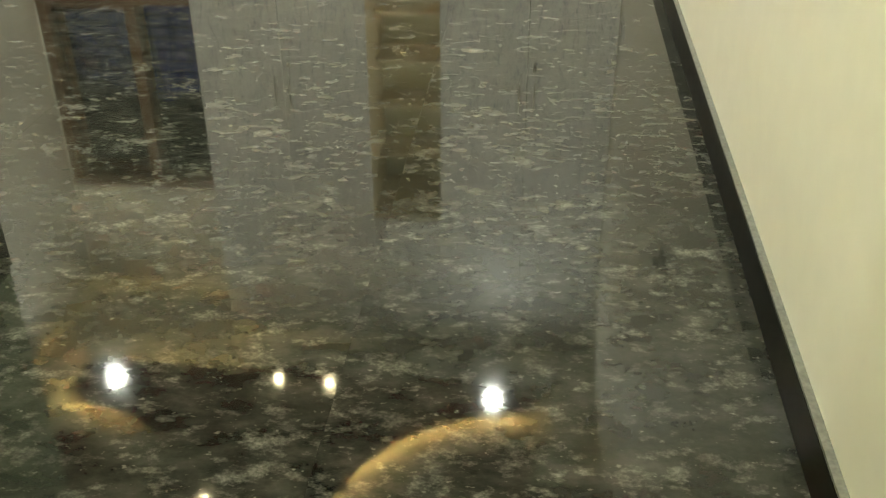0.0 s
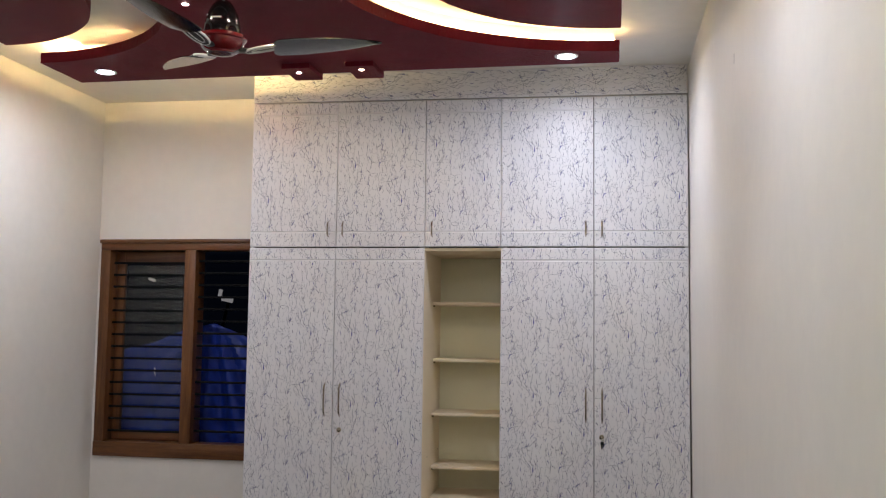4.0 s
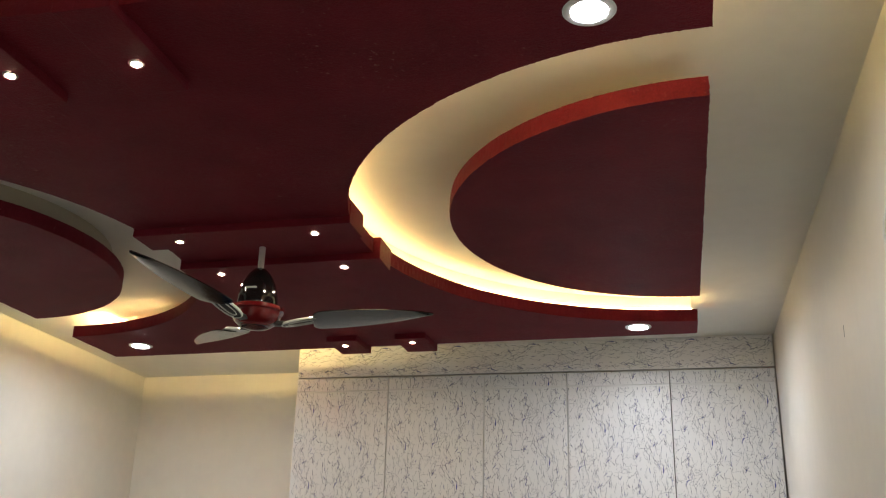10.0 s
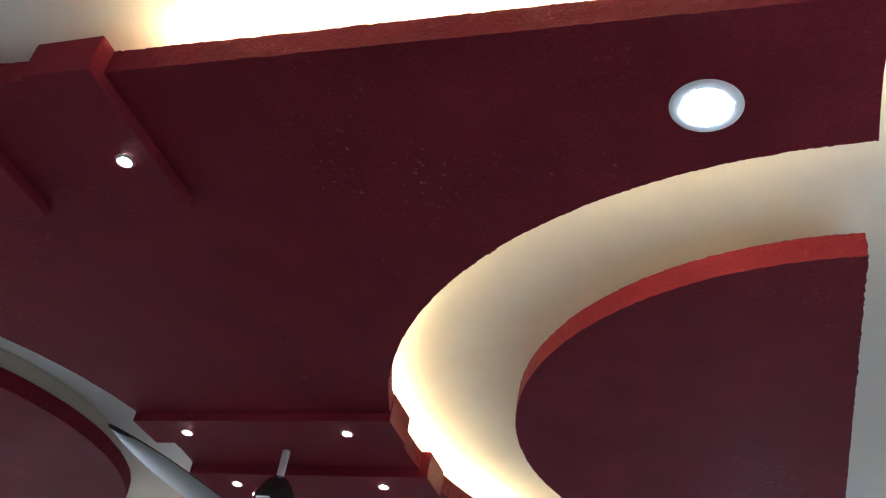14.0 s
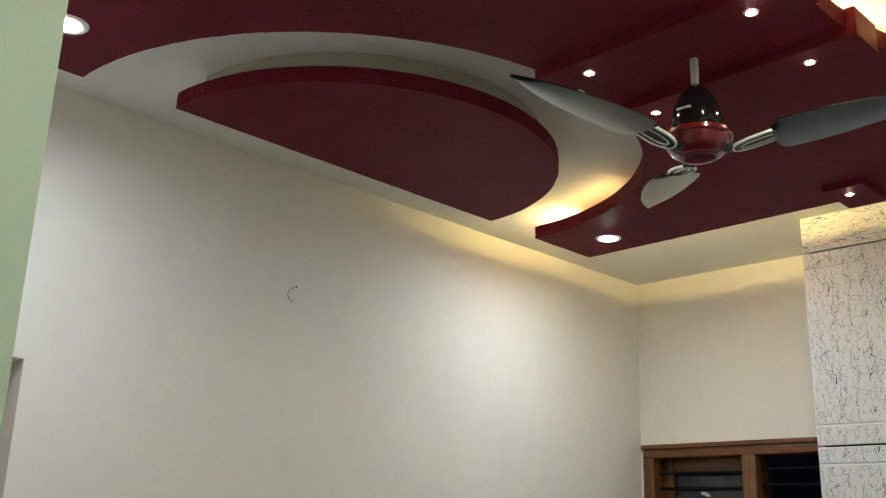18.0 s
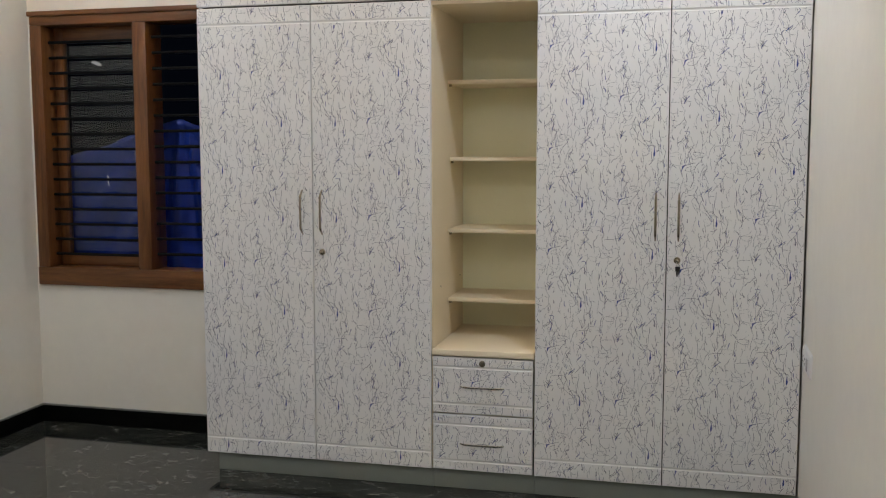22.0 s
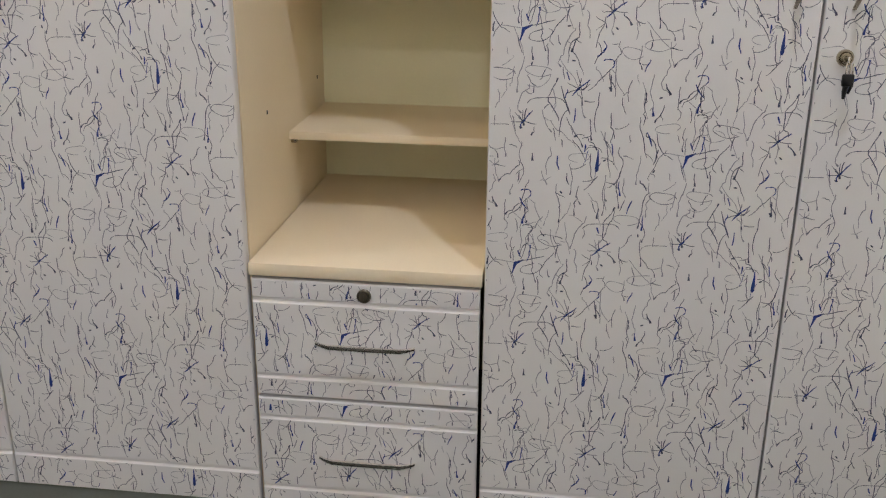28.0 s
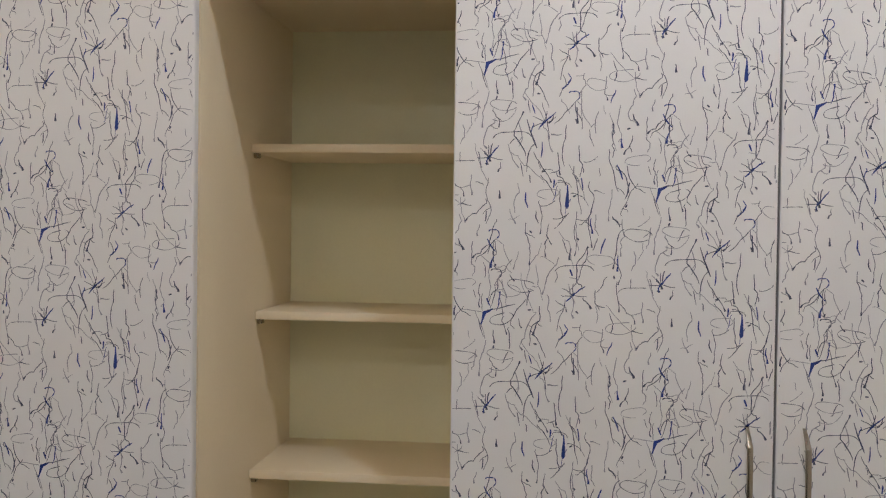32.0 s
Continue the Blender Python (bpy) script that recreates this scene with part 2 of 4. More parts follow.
FAN_ROD = plain("pale_grey_rod", (0.55, 0.55, 0.55), 0.4, 0.2)
FAN_BLADE = plain("smoke_grey_blade", (0.15, 0.157, 0.155), 0.15, 0.95, var=0.05)
FAN_SILVER = plain("silver_blade_ring", (0.90, 0.91, 0.90), 0.22, 0.3)
LAMP_TRIM = plain("satin_lamp_trim", (0.80, 0.81, 0.83), 0.4, var=0.03)
SPOT_TRIM = plain("dull_spot_bezel", (0.16, 0.13, 0.13), 0.5, var=0.05)
TRIM_WHITE = plain("white_lamp_trim", (0.75, 0.76, 0.76), 0.35, var=0.02)
TARP = plain("blue_tarpaulin", (0.008, 0.035, 0.29), 0.42, var=0.25, scale=5)
NIGHT_WALL = plain("dark_outer_wall", (0.05, 0.055, 0.05), 0.8, var=0.2)
GLOW_DOWN = glowing("downlight_diffuser", *DOWNLIGHT)
GLOW_SPOT = glowing("spot_lens", *SPOTLIGHT)
GLOW_COVE = glowing("cove_led", *COVE)
GLOW_COVE_BRIGHT = glowing("cove_led_bright", COVE[0] * 1.1, COVE[1])
GLOW_COVE_EDGE = glowing("cove_led_edge", COVE[0] * 2.2, COVE[1])
GLOW_COVE_ARM = glowing("cove_led_arm", COVE[0] * 12.0, COVE[1])
FAR_POINT = glowing("far_street_lamp_glass", 6.0, (1.0, 1.0, 0.95))
SCRAP = plain("grey_white_paper", (0.62, 0.63, 0.60), 0.6)
FAR_GLOW = glowing("far_lit_shape_glow", 0.12, (1.0, 1.0, 0.95))
GLOW_PASSAGE = glowing("unseen_lamp_diffuser", *PASSAGE)

GLASS = bpy.data.materials.new("window_glass")
_, _, _b = nodes_of(GLASS)
_b.inputs["Transmission Weight"].default_value, _b.inputs["Roughness"].default_value, _b.inputs["IOR"].default_value = 1.0, 0.02, 1.5
_b.inputs["Base Color"].default_value = (0.62, 0.70, 0.68, 1)


# ---- building helpers ----
from mathutils.geometry import tessellate_polygon


def box(bm, x0, x1, y0, y1, z0, z1, bevel=0.0):
    made = bmesh.ops.create_cube(bm, size=1.0)["verts"]
    for v in made:
        v.co = Vector((x0 + (v.co.x + 0.5) * (x1 - x0), y0 + (v.co.y + 0.5) * (y1 - y0), z0 + (v.co.z + 0.5) * (z1 - z0)))
    if bevel:
        edges = {e for v in made for e in v.link_edges}
        bmesh.ops.bevel(bm, geom=list(edges), offset=bevel, segments=2, affect="EDGES", profile=0.5)
    return bm


def cyl(bm, r0, r1, z0, z1, n=32, x=0.0, y=0.0, caps=True):
    bmesh.ops.create_cone(bm, cap_ends=caps, segments=n, radius1=r0, radius2=r1, depth=z1 - z0, matrix=Matrix.Translation((x, y, (z0 + z1) / 2)))
    return bm


def lathe(profile, n=40):
    """A turned body from (radius, height) pairs."""
    bm = bmesh.new()
    rings = [[bm.verts.new((r * math.cos(2 * math.pi * k / n), r * math.sin(2 * math.pi * k / n), z)) for k in range(n)] for r, z in profile]
    for a, b in zip(rings, rings[1:]):
        for k in range(n):
            bm.faces.new((a[k], a[(k + 1) % n], b[(k + 1) % n], b[k]))
    bm.faces.new(rings[0][::-1])
    bm.faces.new(rings[-1])
    return bm


def prism(bm, outline, z0, z1):
    """An upright slab over a plan outline."""
    low = [bm.verts.new((x, y, z0)) for x, y in outline]
    top = [bm.verts.new((x, y, z1)) for x, y in outline]
    n = len(outline)
    for k in range(n):
        bm.faces.new((low[k], low[(k + 1) % n], top[(k + 1) % n], top[k]))
    for a, b, c in tessellate_polygon([[Vector((x, y, 0)) for x, y in outline]]):
        bm.faces.new((low[a], low[b], low[c]))
        bm.faces.new((top[a], top[c], top[b]))
    return bm


def crumbly(bm, outline, z0, z1, amount, rows=5):
    """An upright slab whose side is rough plaster: each level of the side is displaced on its own."""
    n = len(outline)
    levels = []
    for k in range(rows + 1):
        z = z0 + (z1 - z0) * k / rows
        ring = []
        for x, y in outline:
            dx = dy = dz = 0.0
            for scale, share in ((12, 0.30), (65, 0.45), (170, 0.60)):
                p = (x * scale, y * scale, z * scale)
                dx += share * noise.noise((p[0], p[1], p[2] + 1.7))
                dy += share * noise.noise((p[0], p[1], p[2] + 8.1))
            if 0 < k < rows:
                dz = 0.5 * noise.noise((x * 90, y * 90, z * 90 + 3.3))
            ring.append(bm.verts.new((x + amount * dx, y + amount * dy, z + amount * dz)))
        levels.append(ring)
    for a, b in zip(levels, levels[1:]):
        for k in range(n):
            bm.faces.new((a[k], a[(k + 1) % n], b[(k + 1) % n], b[k]))
    bm.faces.new(levels[0][::-1])
    bm.faces.new(levels[-1])
    return bm


def tube(bm, pts, r, n=10):
    """A round bar along points."""
    pts = [Vector(p) for p in pts]
    rings = []
    for k, p in enumerate(pts):
        d = (pts[min(k + 1, len(pts) - 1)] - pts[max(k - 1, 0)]).normalized()
        side = d.cross(Vector((0.3, 0.9, 0.31))).normalized()
        up = d.cross(side)
        rr = r[k] if isinstance(r, (list, tuple)) else r
        rings.append([bm.verts.new(p + rr * (math.cos(2 * math.pi * j / n) * side + math.sin(2 * math.pi * j / n) * up)) for j in range(n)])
    for a, b in zip(rings, rings[1:]):
        for j in range(n):
            bm.faces.new((a[j], a[(j + 1) % n], b[(j + 1) % n], b[j]))
    bm.faces.new(rings[0][::-1])
    bm.faces.new(rings[-1])
    return bm


def mesh_of(name, bm, material, smooth=True):
    bmesh.ops.recalc_face_normals(bm, faces=bm.faces)
    me = bpy.data.meshes.new(name)
    bm.to_mesh(me)
    bm.free()
    me.materials.append(material)
    if smooth:
        for p in me.polygons:
            p.use_smooth = True
        me.set_sharp_from_angle(angle=radians(32))
    return me


def thing(name, at, label, category, group=""):
    ob = new(name)
    ob.empty_display_size = 0.1
    ob.matrix_world = at if isinstance(at, Matrix) else Matrix.Translation(at)
    return tagged(ob, label, category, group)


def part(name, bm, material, parent, label="", smooth=True):
    ob = new(name, mesh_of(name, bm, material, smooth))
    ob.parent = parent
    return tagged(ob, label)


def setting(name, bm, material, at=None, label="", smooth=False):
    ob = new(name, mesh_of(name, bm, material, smooth))
    if at is not None:
        ob.matrix_world = at
    return tagged(ob, label, kind="structure")


# The room stands a little askew to the wardrobe front.
SKEW = Matrix.Translation((0, 5.86, 0)) @ pose(0, 0, 0, 0, 0, -0.9) @ Matrix.Translation((0, -5.86, 0))
CEILING_Z = 3.27
XL, XR, YB, YN = -3.43, 0.592, 6.415, 1.828
PXL, PYB = -1.115, -1.75


def lean(y, z):
    """The plain east wall is built slightly out of plumb."""
    return -0.0068 * (5.86 - y) * (1 - z / 1.9)


# ---- shell ----
RECESS = -1.90
bm = bmesh.new()
box(bm, XL, RECESS, YB, YB + 0.2, 0, 0.80)
box(bm, XL, -3.405 + 0.02, YB, YB + 0.2, 0.80, 2.28)
box(bm, -1.92, RECESS, YB, YB + 0.2, 0.80, 2.28)
box(bm, XL, RECESS, YB, YB + 0.2, 2.28, CEILING_Z)
box(bm, RECESS, XR, YB + 0.15, YB + 0.35, 0, CEILING_Z)
setting("wall_north", bm, WALL, SKEW)
DOOR_Y0, DOOR_Y1, DOOR_Z = 1.90, 2.745, 2.27
bm = bmesh.new()
box(bm, XL - 0.2, XL, YN - 0.2, DOOR_Y0, 0, CEILING_Z)
box(bm, XL - 0.2, XL, DOOR_Y0, DOOR_Y1, DOOR_Z, CEILING_Z)
box(bm, XL - 0.2, XL, DOOR_Y1, YB + 0.2, 0, CEILING_Z)
setting("wall_west", bm, WALL, SKEW)
WIN_Y0, WIN_Y1, WIN_Z0, WIN_Z1 = 0.33, 1.626, 0.762, 2.27
bm = bmesh.new()
box(bm, XR, XR + 0.2, PYB - 0.2, YB + 0.35, 0, WIN_Z0)
box(bm, XR, XR + 0.2, PYB - 0.2, WIN_Y0, WIN_Z0, WIN_Z1)
box(bm, XR, XR + 0.2, WIN_Y1, YB + 0.35, WIN_Z0, WIN_Z1)
box(bm, XR, XR + 0.2, PYB - 0.2, YB + 0.35, WIN_Z1, CEILING_Z)
for v in bm.verts:
    v.co.x += lean(v.co.y, v.co.z)
setting("wall_east", bm, WALL, SKEW)
bm = bmesh.new()
box(bm, XL, PXL - 0.14, YN - 0.14, YN, 0, CEILING_Z)
setting("wall_south", bm, WALL, SKEW)
bm = bmesh.new()
box(bm, PXL - 0.14, PXL, PYB - 0.2, YN, 0, CEILING_Z)
setting("wall_passage_west", bm, PALE_GREEN, SKEW)
bm = bmesh.new()
box(bm, PXL, XR, PYB - 0.2, PYB, 0, CEILING_Z)
setting("wall_passage_south", bm, WALL, SKEW)
bm = bmesh.new()
box(bm, XL - 0.2, XR + 0.25, PYB - 0.2, YB + 0.35, CEILING_Z, CEILING_Z + 0.15)
setting("ceiling", bm, CEIL, SKEW)

# skirting: black granite with a sawn top edge
def skirting(x0, x1, y0, y1):
    bm = bmesh.new()
    box(bm, x0, x1, y0, y1, 0, 0.092, 0.0015)
    out = x1 > XR - 0.01
    for v in bm.verts if out else ():
        v.co.x += lean(v.co.y, 0)
    base = setting("baseboard", bm, SKIRT, SKEW, "black polished granite skirting")
    bm = bmesh.new()
    box(bm, x0, x1, y0, y1, 0.0925, 0.0985)
    for v in bm.verts if out else ():
        v.co.x += lean(v.co.y, 0.05)
    edge = part("sawn_edge", bm, SKIRT_EDGE, base, "pale sawn granite edge", False)


skirting(XR - 0.016, XR - 0.0005, PYB, 5.84)
skirting(XL + 0.0005, XL + 0.016, DOOR_Y1, YB - 0.018)
skirting(XL + 0.0005, -2.06, YB - 0.017, YB - 0.0005)
skirting(XL + 0.018, PXL, YN + 0.0005, YN + 0.016)
skirting(PXL + 0.0005, PXL + 0.016, PYB, YN - 0.02)

# floor: bed of mortar and granite slabs
bm = bmesh.new()
box(bm, XL - 0.2, XR + 0.2, PYB - 0.2, YB + 0.35, -0.12, -0.004)
floor = setting("floor", bm, SLOT, SKEW, "polished black granite slab floor with pale flecks")
JX = [XL - 0.1, -2.36, -1.32, -0.235, XR]
for i in range(4):
    ys = [PYB - 0.1, 0.55 - 0.8 * (i % 2), 3.2 - 0.8 * (i % 2), 5.7 - 0.8 * (i % 2), YB]
    for j in range(4):
        bm = bmesh.new()
        box(bm, JX[i] + 0.0004, JX[i + 1] - 0.0004, ys[j] + 0.0004, ys[j + 1] - 0.0004, -0.003, 0.0)
        part("slab", bm, GRANITE, floor, "", False)

# ---- ceiling panel ----
PANEL_Z, PANEL_T = 3.128, 0.058
PX0, PX1 = -2.990, 0.180
CUT_R, CUT_L = (0.200, 3.830, 1.261, 1.238), (-2.985, 3.765, 1.143, 1.143)
DISC_R, DISC_L = (0.182, 3.802, 0.882, 0.882), (-2.976, 3.764, 0.812, 0.810)


def arc(c, a0, a1, n, grow=0.0):
    return [(c[0] + (c[2] + grow) * math.cos(radians(a0 + (a1 - a0) * k / n)), c[1] + (c[3] + grow) * math.sin(radians(a0 + (a1 - a0) * k / n))) for k in range(n + 1)]


def dense(a, b, n=420):
    return [(a[0] + (b[0] - a[0]) * k / n, a[1] + (b[1] - a[1]) * k / n) for k in range(n)]


def panel_outline(inset):
    x0, x1 = PX0 + inset, PX1 - inset
    near = lambda x: 2.195 + 0.082 * (x - PX0) / (PX1 - PX0) + inset
    far = lambda x: 5.338 - 0.055 * (x - PX0) / (PX1 - PX0) - inset
    out = dense((x0, near(x0)), (x1, near(x1)))
    r = CUT_R[2] + inset
    a = math.degrees(math.acos((x1 - CUT_R[0]) / r))
    cut = arc(CUT_R, -a, -(360 - a), 760, inset)
    out += dense((x1, near(x1)), cut[0], 6) + cut
    out += dense((x1, far(x1)), (x0, far(x0)))
    r = CUT_L[2] + inset
    a = math.degrees(math.acos((x0 - CUT_L[0]) / r))
    cut = arc(CUT_L, a, -a, 560, inset)
    out += dense((x0, far(x0)), cut[0], 6) + cut
    return out


ceiling_panel = thing("ceiling_panel", SKEW, "maroon textured gypsum ceiling panel with two round cut-outs", "false ceiling")
part("slab", crumbly(bmesh.new(), panel_outline(0.0), PANEL_Z, PANEL_Z + PANEL_T, 0.0042), MAROON, ceiling_panel)
# unseen boards above the slab, added to stop cove light crossing the gap
for x0, x1, y0, y1 in ((PX0 + 0.12, PX1 - 0.12, 2.40, 2.44), (-1.60, -1.26, 2.4405, 5.0995)):
    part("baffle", box(bmesh.new(), x0, x1, y0, y1, PANEL_Z + PANEL_T - 0.002, CEILING_Z - 0.0005), CEIL, ceiling_panel, "unseen white light-blocking board above the panel", False)


def half_disc(c, side, label):
    ob = thing("ceiling_disc", SKEW, label, "false ceiling", "half-round ceiling panels")
    for name, grow, z0, z1, m in (("slab", 0.0, PANEL_Z, PANEL_Z + PANEL_T, MAROON), ("core", -0.17 if side > 0 else -0.085, PANEL_Z + PANEL_T - 0.002, CEILING_Z - 0.0005, SPACER_BOARD)):
        a0 = 90 if side > 0 else -90
        pts = arc(c, a0, a0 + 180, 420, grow)
        flat = dense(pts[-1], pts[0], 240)
        shift = -0.03 * side if grow else 0.0
        out = [(x + shift, y) for x, y in pts[:-1] + flat]
        bm = prism(bmesh.new(), out, z0, z1) if grow else crumbly(bmesh.new(), out, z0, z1, 0.0042)
        part(name, bm, m, ob, "", not grow)


half_disc(DISC_R, 1, "half-round maroon textured ceiling panel by the plain wall")
half_disc(DISC_L, -1, "half-round maroon textured ceiling panel by the switch wall")

# beams across the panel
BEAM_Z = 3.101


def beam(x0, x1, y0, y1, label):
    bm = bmesh.new()
    box(bm, x0, x1, y0, y1, BEAM_Z, PANEL_Z + PANEL_T + 0.004, 0.003)
    ob = setting("ceiling_beam", bm, MAROON, SKEW, label)
    tagged(ob, label, "ceiling beam", "beams under the ceiling panel")
    del ob["kind"]


for y in (3.636, 4.008):
    beam(-1.872, -1.028, y - 0.075, y + 0.075, "maroon beam with spotlights across the ceiling panel")
for x in (-1.595, -1.235):
    beam(x - 0.075, x + 0.075, 2.205, 2.60, "short maroon block with a spotlight at the panel edge")
for x in (-1.575, -1.215):
    beam(x - 0.08, x + 0.08, 5.09, 5.352, "short maroon block with a spotlight above the wardrobe")


# cove strips on top of the panel edge
def cove(pts, label, lift=0.004, tall=0.006, glow=None, half=0.006):
    bm = bmesh.new()
    z0 = PANEL_Z + PANEL_T + lift
    rows_ = []
    for k, (x, y) in enumerate(pts):
        a, b = Vector(pts[max(k - 1, 0)]), Vector(pts[min(k + 1, len(pts) - 1)])
        s = Vector((-(b - a).y, (b - a).x)).normalized() * half
        rows_.append([bm.verts.new((x + s.x, y + s.y, z0)), bm.verts.new((x - s.x, y - s.y, z0)),
                      bm.verts.new((x - s.x, y - s.y, z0 + tall)), bm.verts.new((x + s.x, y + s.y, z0 + tall))])
    for a, b in zip(rows_, rows_[1:]):
        for k in range(4):
            bm.faces.new((a[k], a[(k + 1) % 4], b[(k + 1) % 4], b[k]))
    ob = new("led_strip", mesh_of("led_strip", bm, glow or GLOW_COVE, False))
    ob.matrix_world = SKEW
    tagged(ob, label, "led strip", "cove lights")


cove(dense((-1.08, 2.30), (PX1 - 0.03, 2.315), 12) + dense((PX1 - 0.03, 2.315), (PX1 - 0.03, 2.53), 5), "warm lit strip along the panel edge", 0.010, 0.006, GLOW_COVE_EDGE)
cove(arc(CUT_R, 268, 241, 16, 0.045), "warm lit strip at the near end of the cut-out", 0.012, 0.018, None, 0.003)
cove(arc(CUT_R, 240, 190, 24, 0.045), "warm lit strip round the near side of the cut-out", 0.012, 0.005, None, 0.004)
cove(arc(CUT_R, 189.5, 92, 44, 0.045) + [(PX1 - 0.03, 5.125), (PX1 - 0.03, 5.23)], "warm lit strip round the cut-out", 0.012)
cove(arc(CUT_L, 63, 86, 20, 0.035), "bright warm strip in the cut-out corner", 0.002, 0.006, GLOW_COVE_BRIGHT, 0.003)
cove(dense((PX0 + 0.085, 5.00), (PX0 + 0.085, 5.235), 6) + dense((PX0 + 0.085, 5.235), (-1.95, 5.215), 12) + [(-1.95, 5.215)], "warm lit strip on the panel arm by the window corner", 0.001, 0.007, GLOW_COVE_ARM, 0.003)
# unseen boards added to keep the arm strip's light out of the cut-out
for x0, x1, y0, y1 in ((PX0 + 0.100, PX0 + 0.112, 4.98, 5.20), (PX0 + 0.1125, -1.90, 5.188, 5.20)):
    part("upstand", box(bmesh.new(), x0, x1, y0, y1, PANEL_Z + PANEL_T - 0.002, PANEL_Z + PANEL_T + 0.022), CEIL, ceiling_panel, "unseen white board added to block the light strip", False)
part("upstand", prism(bmesh.new(), arc(CUT_R, 268, 92, 70, 0.075) + arc(CUT_R, 92, 268, 70, 0.087), PANEL_Z + PANEL_T - 0.002, CEILING_Z - 0.0005), CEIL, ceiling_panel, "white curved board behind the light strip", False)


# ---- lamps ----
def downlight(at):
    ob = thing("downlight", at, "round white recessed downlight, switched on", "downlight", "downlights in the ceiling panel")
    part("trim", lathe([(0.0422, 0.0009), (0.0430, -0.0032), (0.047, -0.0042), (0.059, -0.0034), (0.0625, 0.0), (0.055, 0.0009)], 48), LAMP_TRIM, ob, "pale grey trim ring")
    part("diffuser", lathe([(0.0418, 0.0006), (0.0412, -0.0020), (0.034, -0.0044), (0.020, -0.0056), (0.004, -0.0060)], 40), GLOW_DOWN, ob, "glowing diffuser")
    return ob


first = downlight(SKEW @ Matrix.Translation((-0.096, 2.471, PANEL_Z - 0.001)))
for x, y in ((-2.690, 2.430), (-2.719, 5.126), (-0.096, 5.130)):
    copy_thing(first, SKEW @ Matrix.Translation((x, y, PANEL_Z - 0.001)))


def spotlight(at):
    ob = thing("spotlight", at, "small round warm ceiling spotlight, switched on", "spotlight", "spotlights in the beams")
    part("bezel", lathe([(0.0098, 0.0), (0.015, -0.004), (0.019, -0.003), (0.020, 0.0)], 28), SPOT_TRIM, ob)
    part("lens", lathe([(0.0096, 0.0), (0.009, -0.002), (0.005, -0.003)], 20), GLOW_SPOT, ob)
    return ob


spots = [(-1.226, 2.447), (-1.581, 2.437), (-1.718, 3.634), (-1.185, 3.635), (-1.725, 4.008), (-1.196, 4.004), (-1.580, 5.175), (-1.218, 5.159)]
one = spotlight(SKEW @ Matrix.Translation((*spots[0], BEAM_Z - 0.001)))
for x, y in spots[1:]:
    copy_thing(one, SKEW @ Matrix.Translation((x, y, BEAM_Z - 0.001)))

# unseen lamp assumed from the brighter near walls; form and place are guesses
ob = thing("passage_lamp", SKEW @ Matrix.Translation((-0.46, 0.66, CEILING_Z - 0.001)), "unseen round white lamp assumed on the passage ceiling, switched on", "ceiling lamp")
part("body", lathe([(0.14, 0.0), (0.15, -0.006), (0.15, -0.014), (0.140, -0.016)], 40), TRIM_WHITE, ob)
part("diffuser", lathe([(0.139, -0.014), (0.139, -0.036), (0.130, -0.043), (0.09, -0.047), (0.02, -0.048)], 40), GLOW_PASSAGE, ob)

# ---- wardrobe ----
FRONT, BACK = 5.86, 6.395
EDGES = [-2.090, -1.535, -0.980, -0.517, 0.036, 0.584]
DOOR_T = 0.02


def grooved(w, h, lines, t=DOOR_T, gap=0.0022):
    """A door leaf, its face cut by level grooves and its edges eased; lower left front corner at the origin."""
    g, d, e = 0.0062, 0.0045, 0.0025
    prof = [(t, gap), (e, gap), (0, gap + e)]
    for z in sorted(lines):
        prof += [(0, z - g), (d, z - g * 0.35), (d, z + g * 0.35), (0, z + g)]
    prof += [(0, h - gap - e), (e, h - gap), (t, h - gap)]
    bm = bmesh.new()
    sides = []
    for x in (gap, gap + e, w - gap - e, w - gap):
        outer = x in (gap, w - gap)
        sides.append([bm.verts.new((x, max(y, e) if outer else y, z)) for y, z in prof])
    for a, b in zip(sides, sides[1:]):
        for k in range(len(prof) - 1):
            bm.faces.new((a[k], a[k + 1], b[k + 1], b[k]))
        bm.faces.new((a[-1], a[0], b[0], b[-1]))
    bm.faces.new(sides[0])
    bm.faces.new(sides[-1])
    return bm


def pull(length, upright=True, stand=0.032):
    """A slim bowed metal bar on two tapered feet."""
    bm = bmesh.new()
    h, n = length / 2, 14
    sect = []
    for k in range(n + 1):
        s = -1 + 2 * k / n
        a = abs(s)
        off = stand * (1 - 0.12 * a * a) if a < 0.72 else stand * 0.94 * (1 - (a - 0.72) / 0.28) ** 0.8
        w = 0.0052 if a < 0.72 else 0.0052 - 0.0022 * (a - 0.72) / 0.28
        sect.append((s * h, -off - 0.0035, w, 0.0035))
    rings = []
    for s, y, w, d in sect:
        ring = []
        for j in range(8):
            c, q = math.cos(2 * math.pi * j / 8), math.sin(2 * math.pi * j / 8)
            a, b = w * (abs(c) ** 0.6) * (1 if c > 0 else -1), y + d * (abs(q) ** 0.6) * (1 if q > 0 else -1)
            ring.append(bm.verts.new((a, b, s) if upright else (s, b, a)))
        rings.append(ring)
    for a, b in zip(rings, rings[1:]):
        for j in range(8):
            bm.faces.new((a[j], a[(j + 1) % 8], b[(j + 1) % 8], b[j]))
    bm.faces.new(rings[0])
    bm.faces.new(rings[-1])
    return bm


CELL_X, CELL_Z = 0.296, 0.432


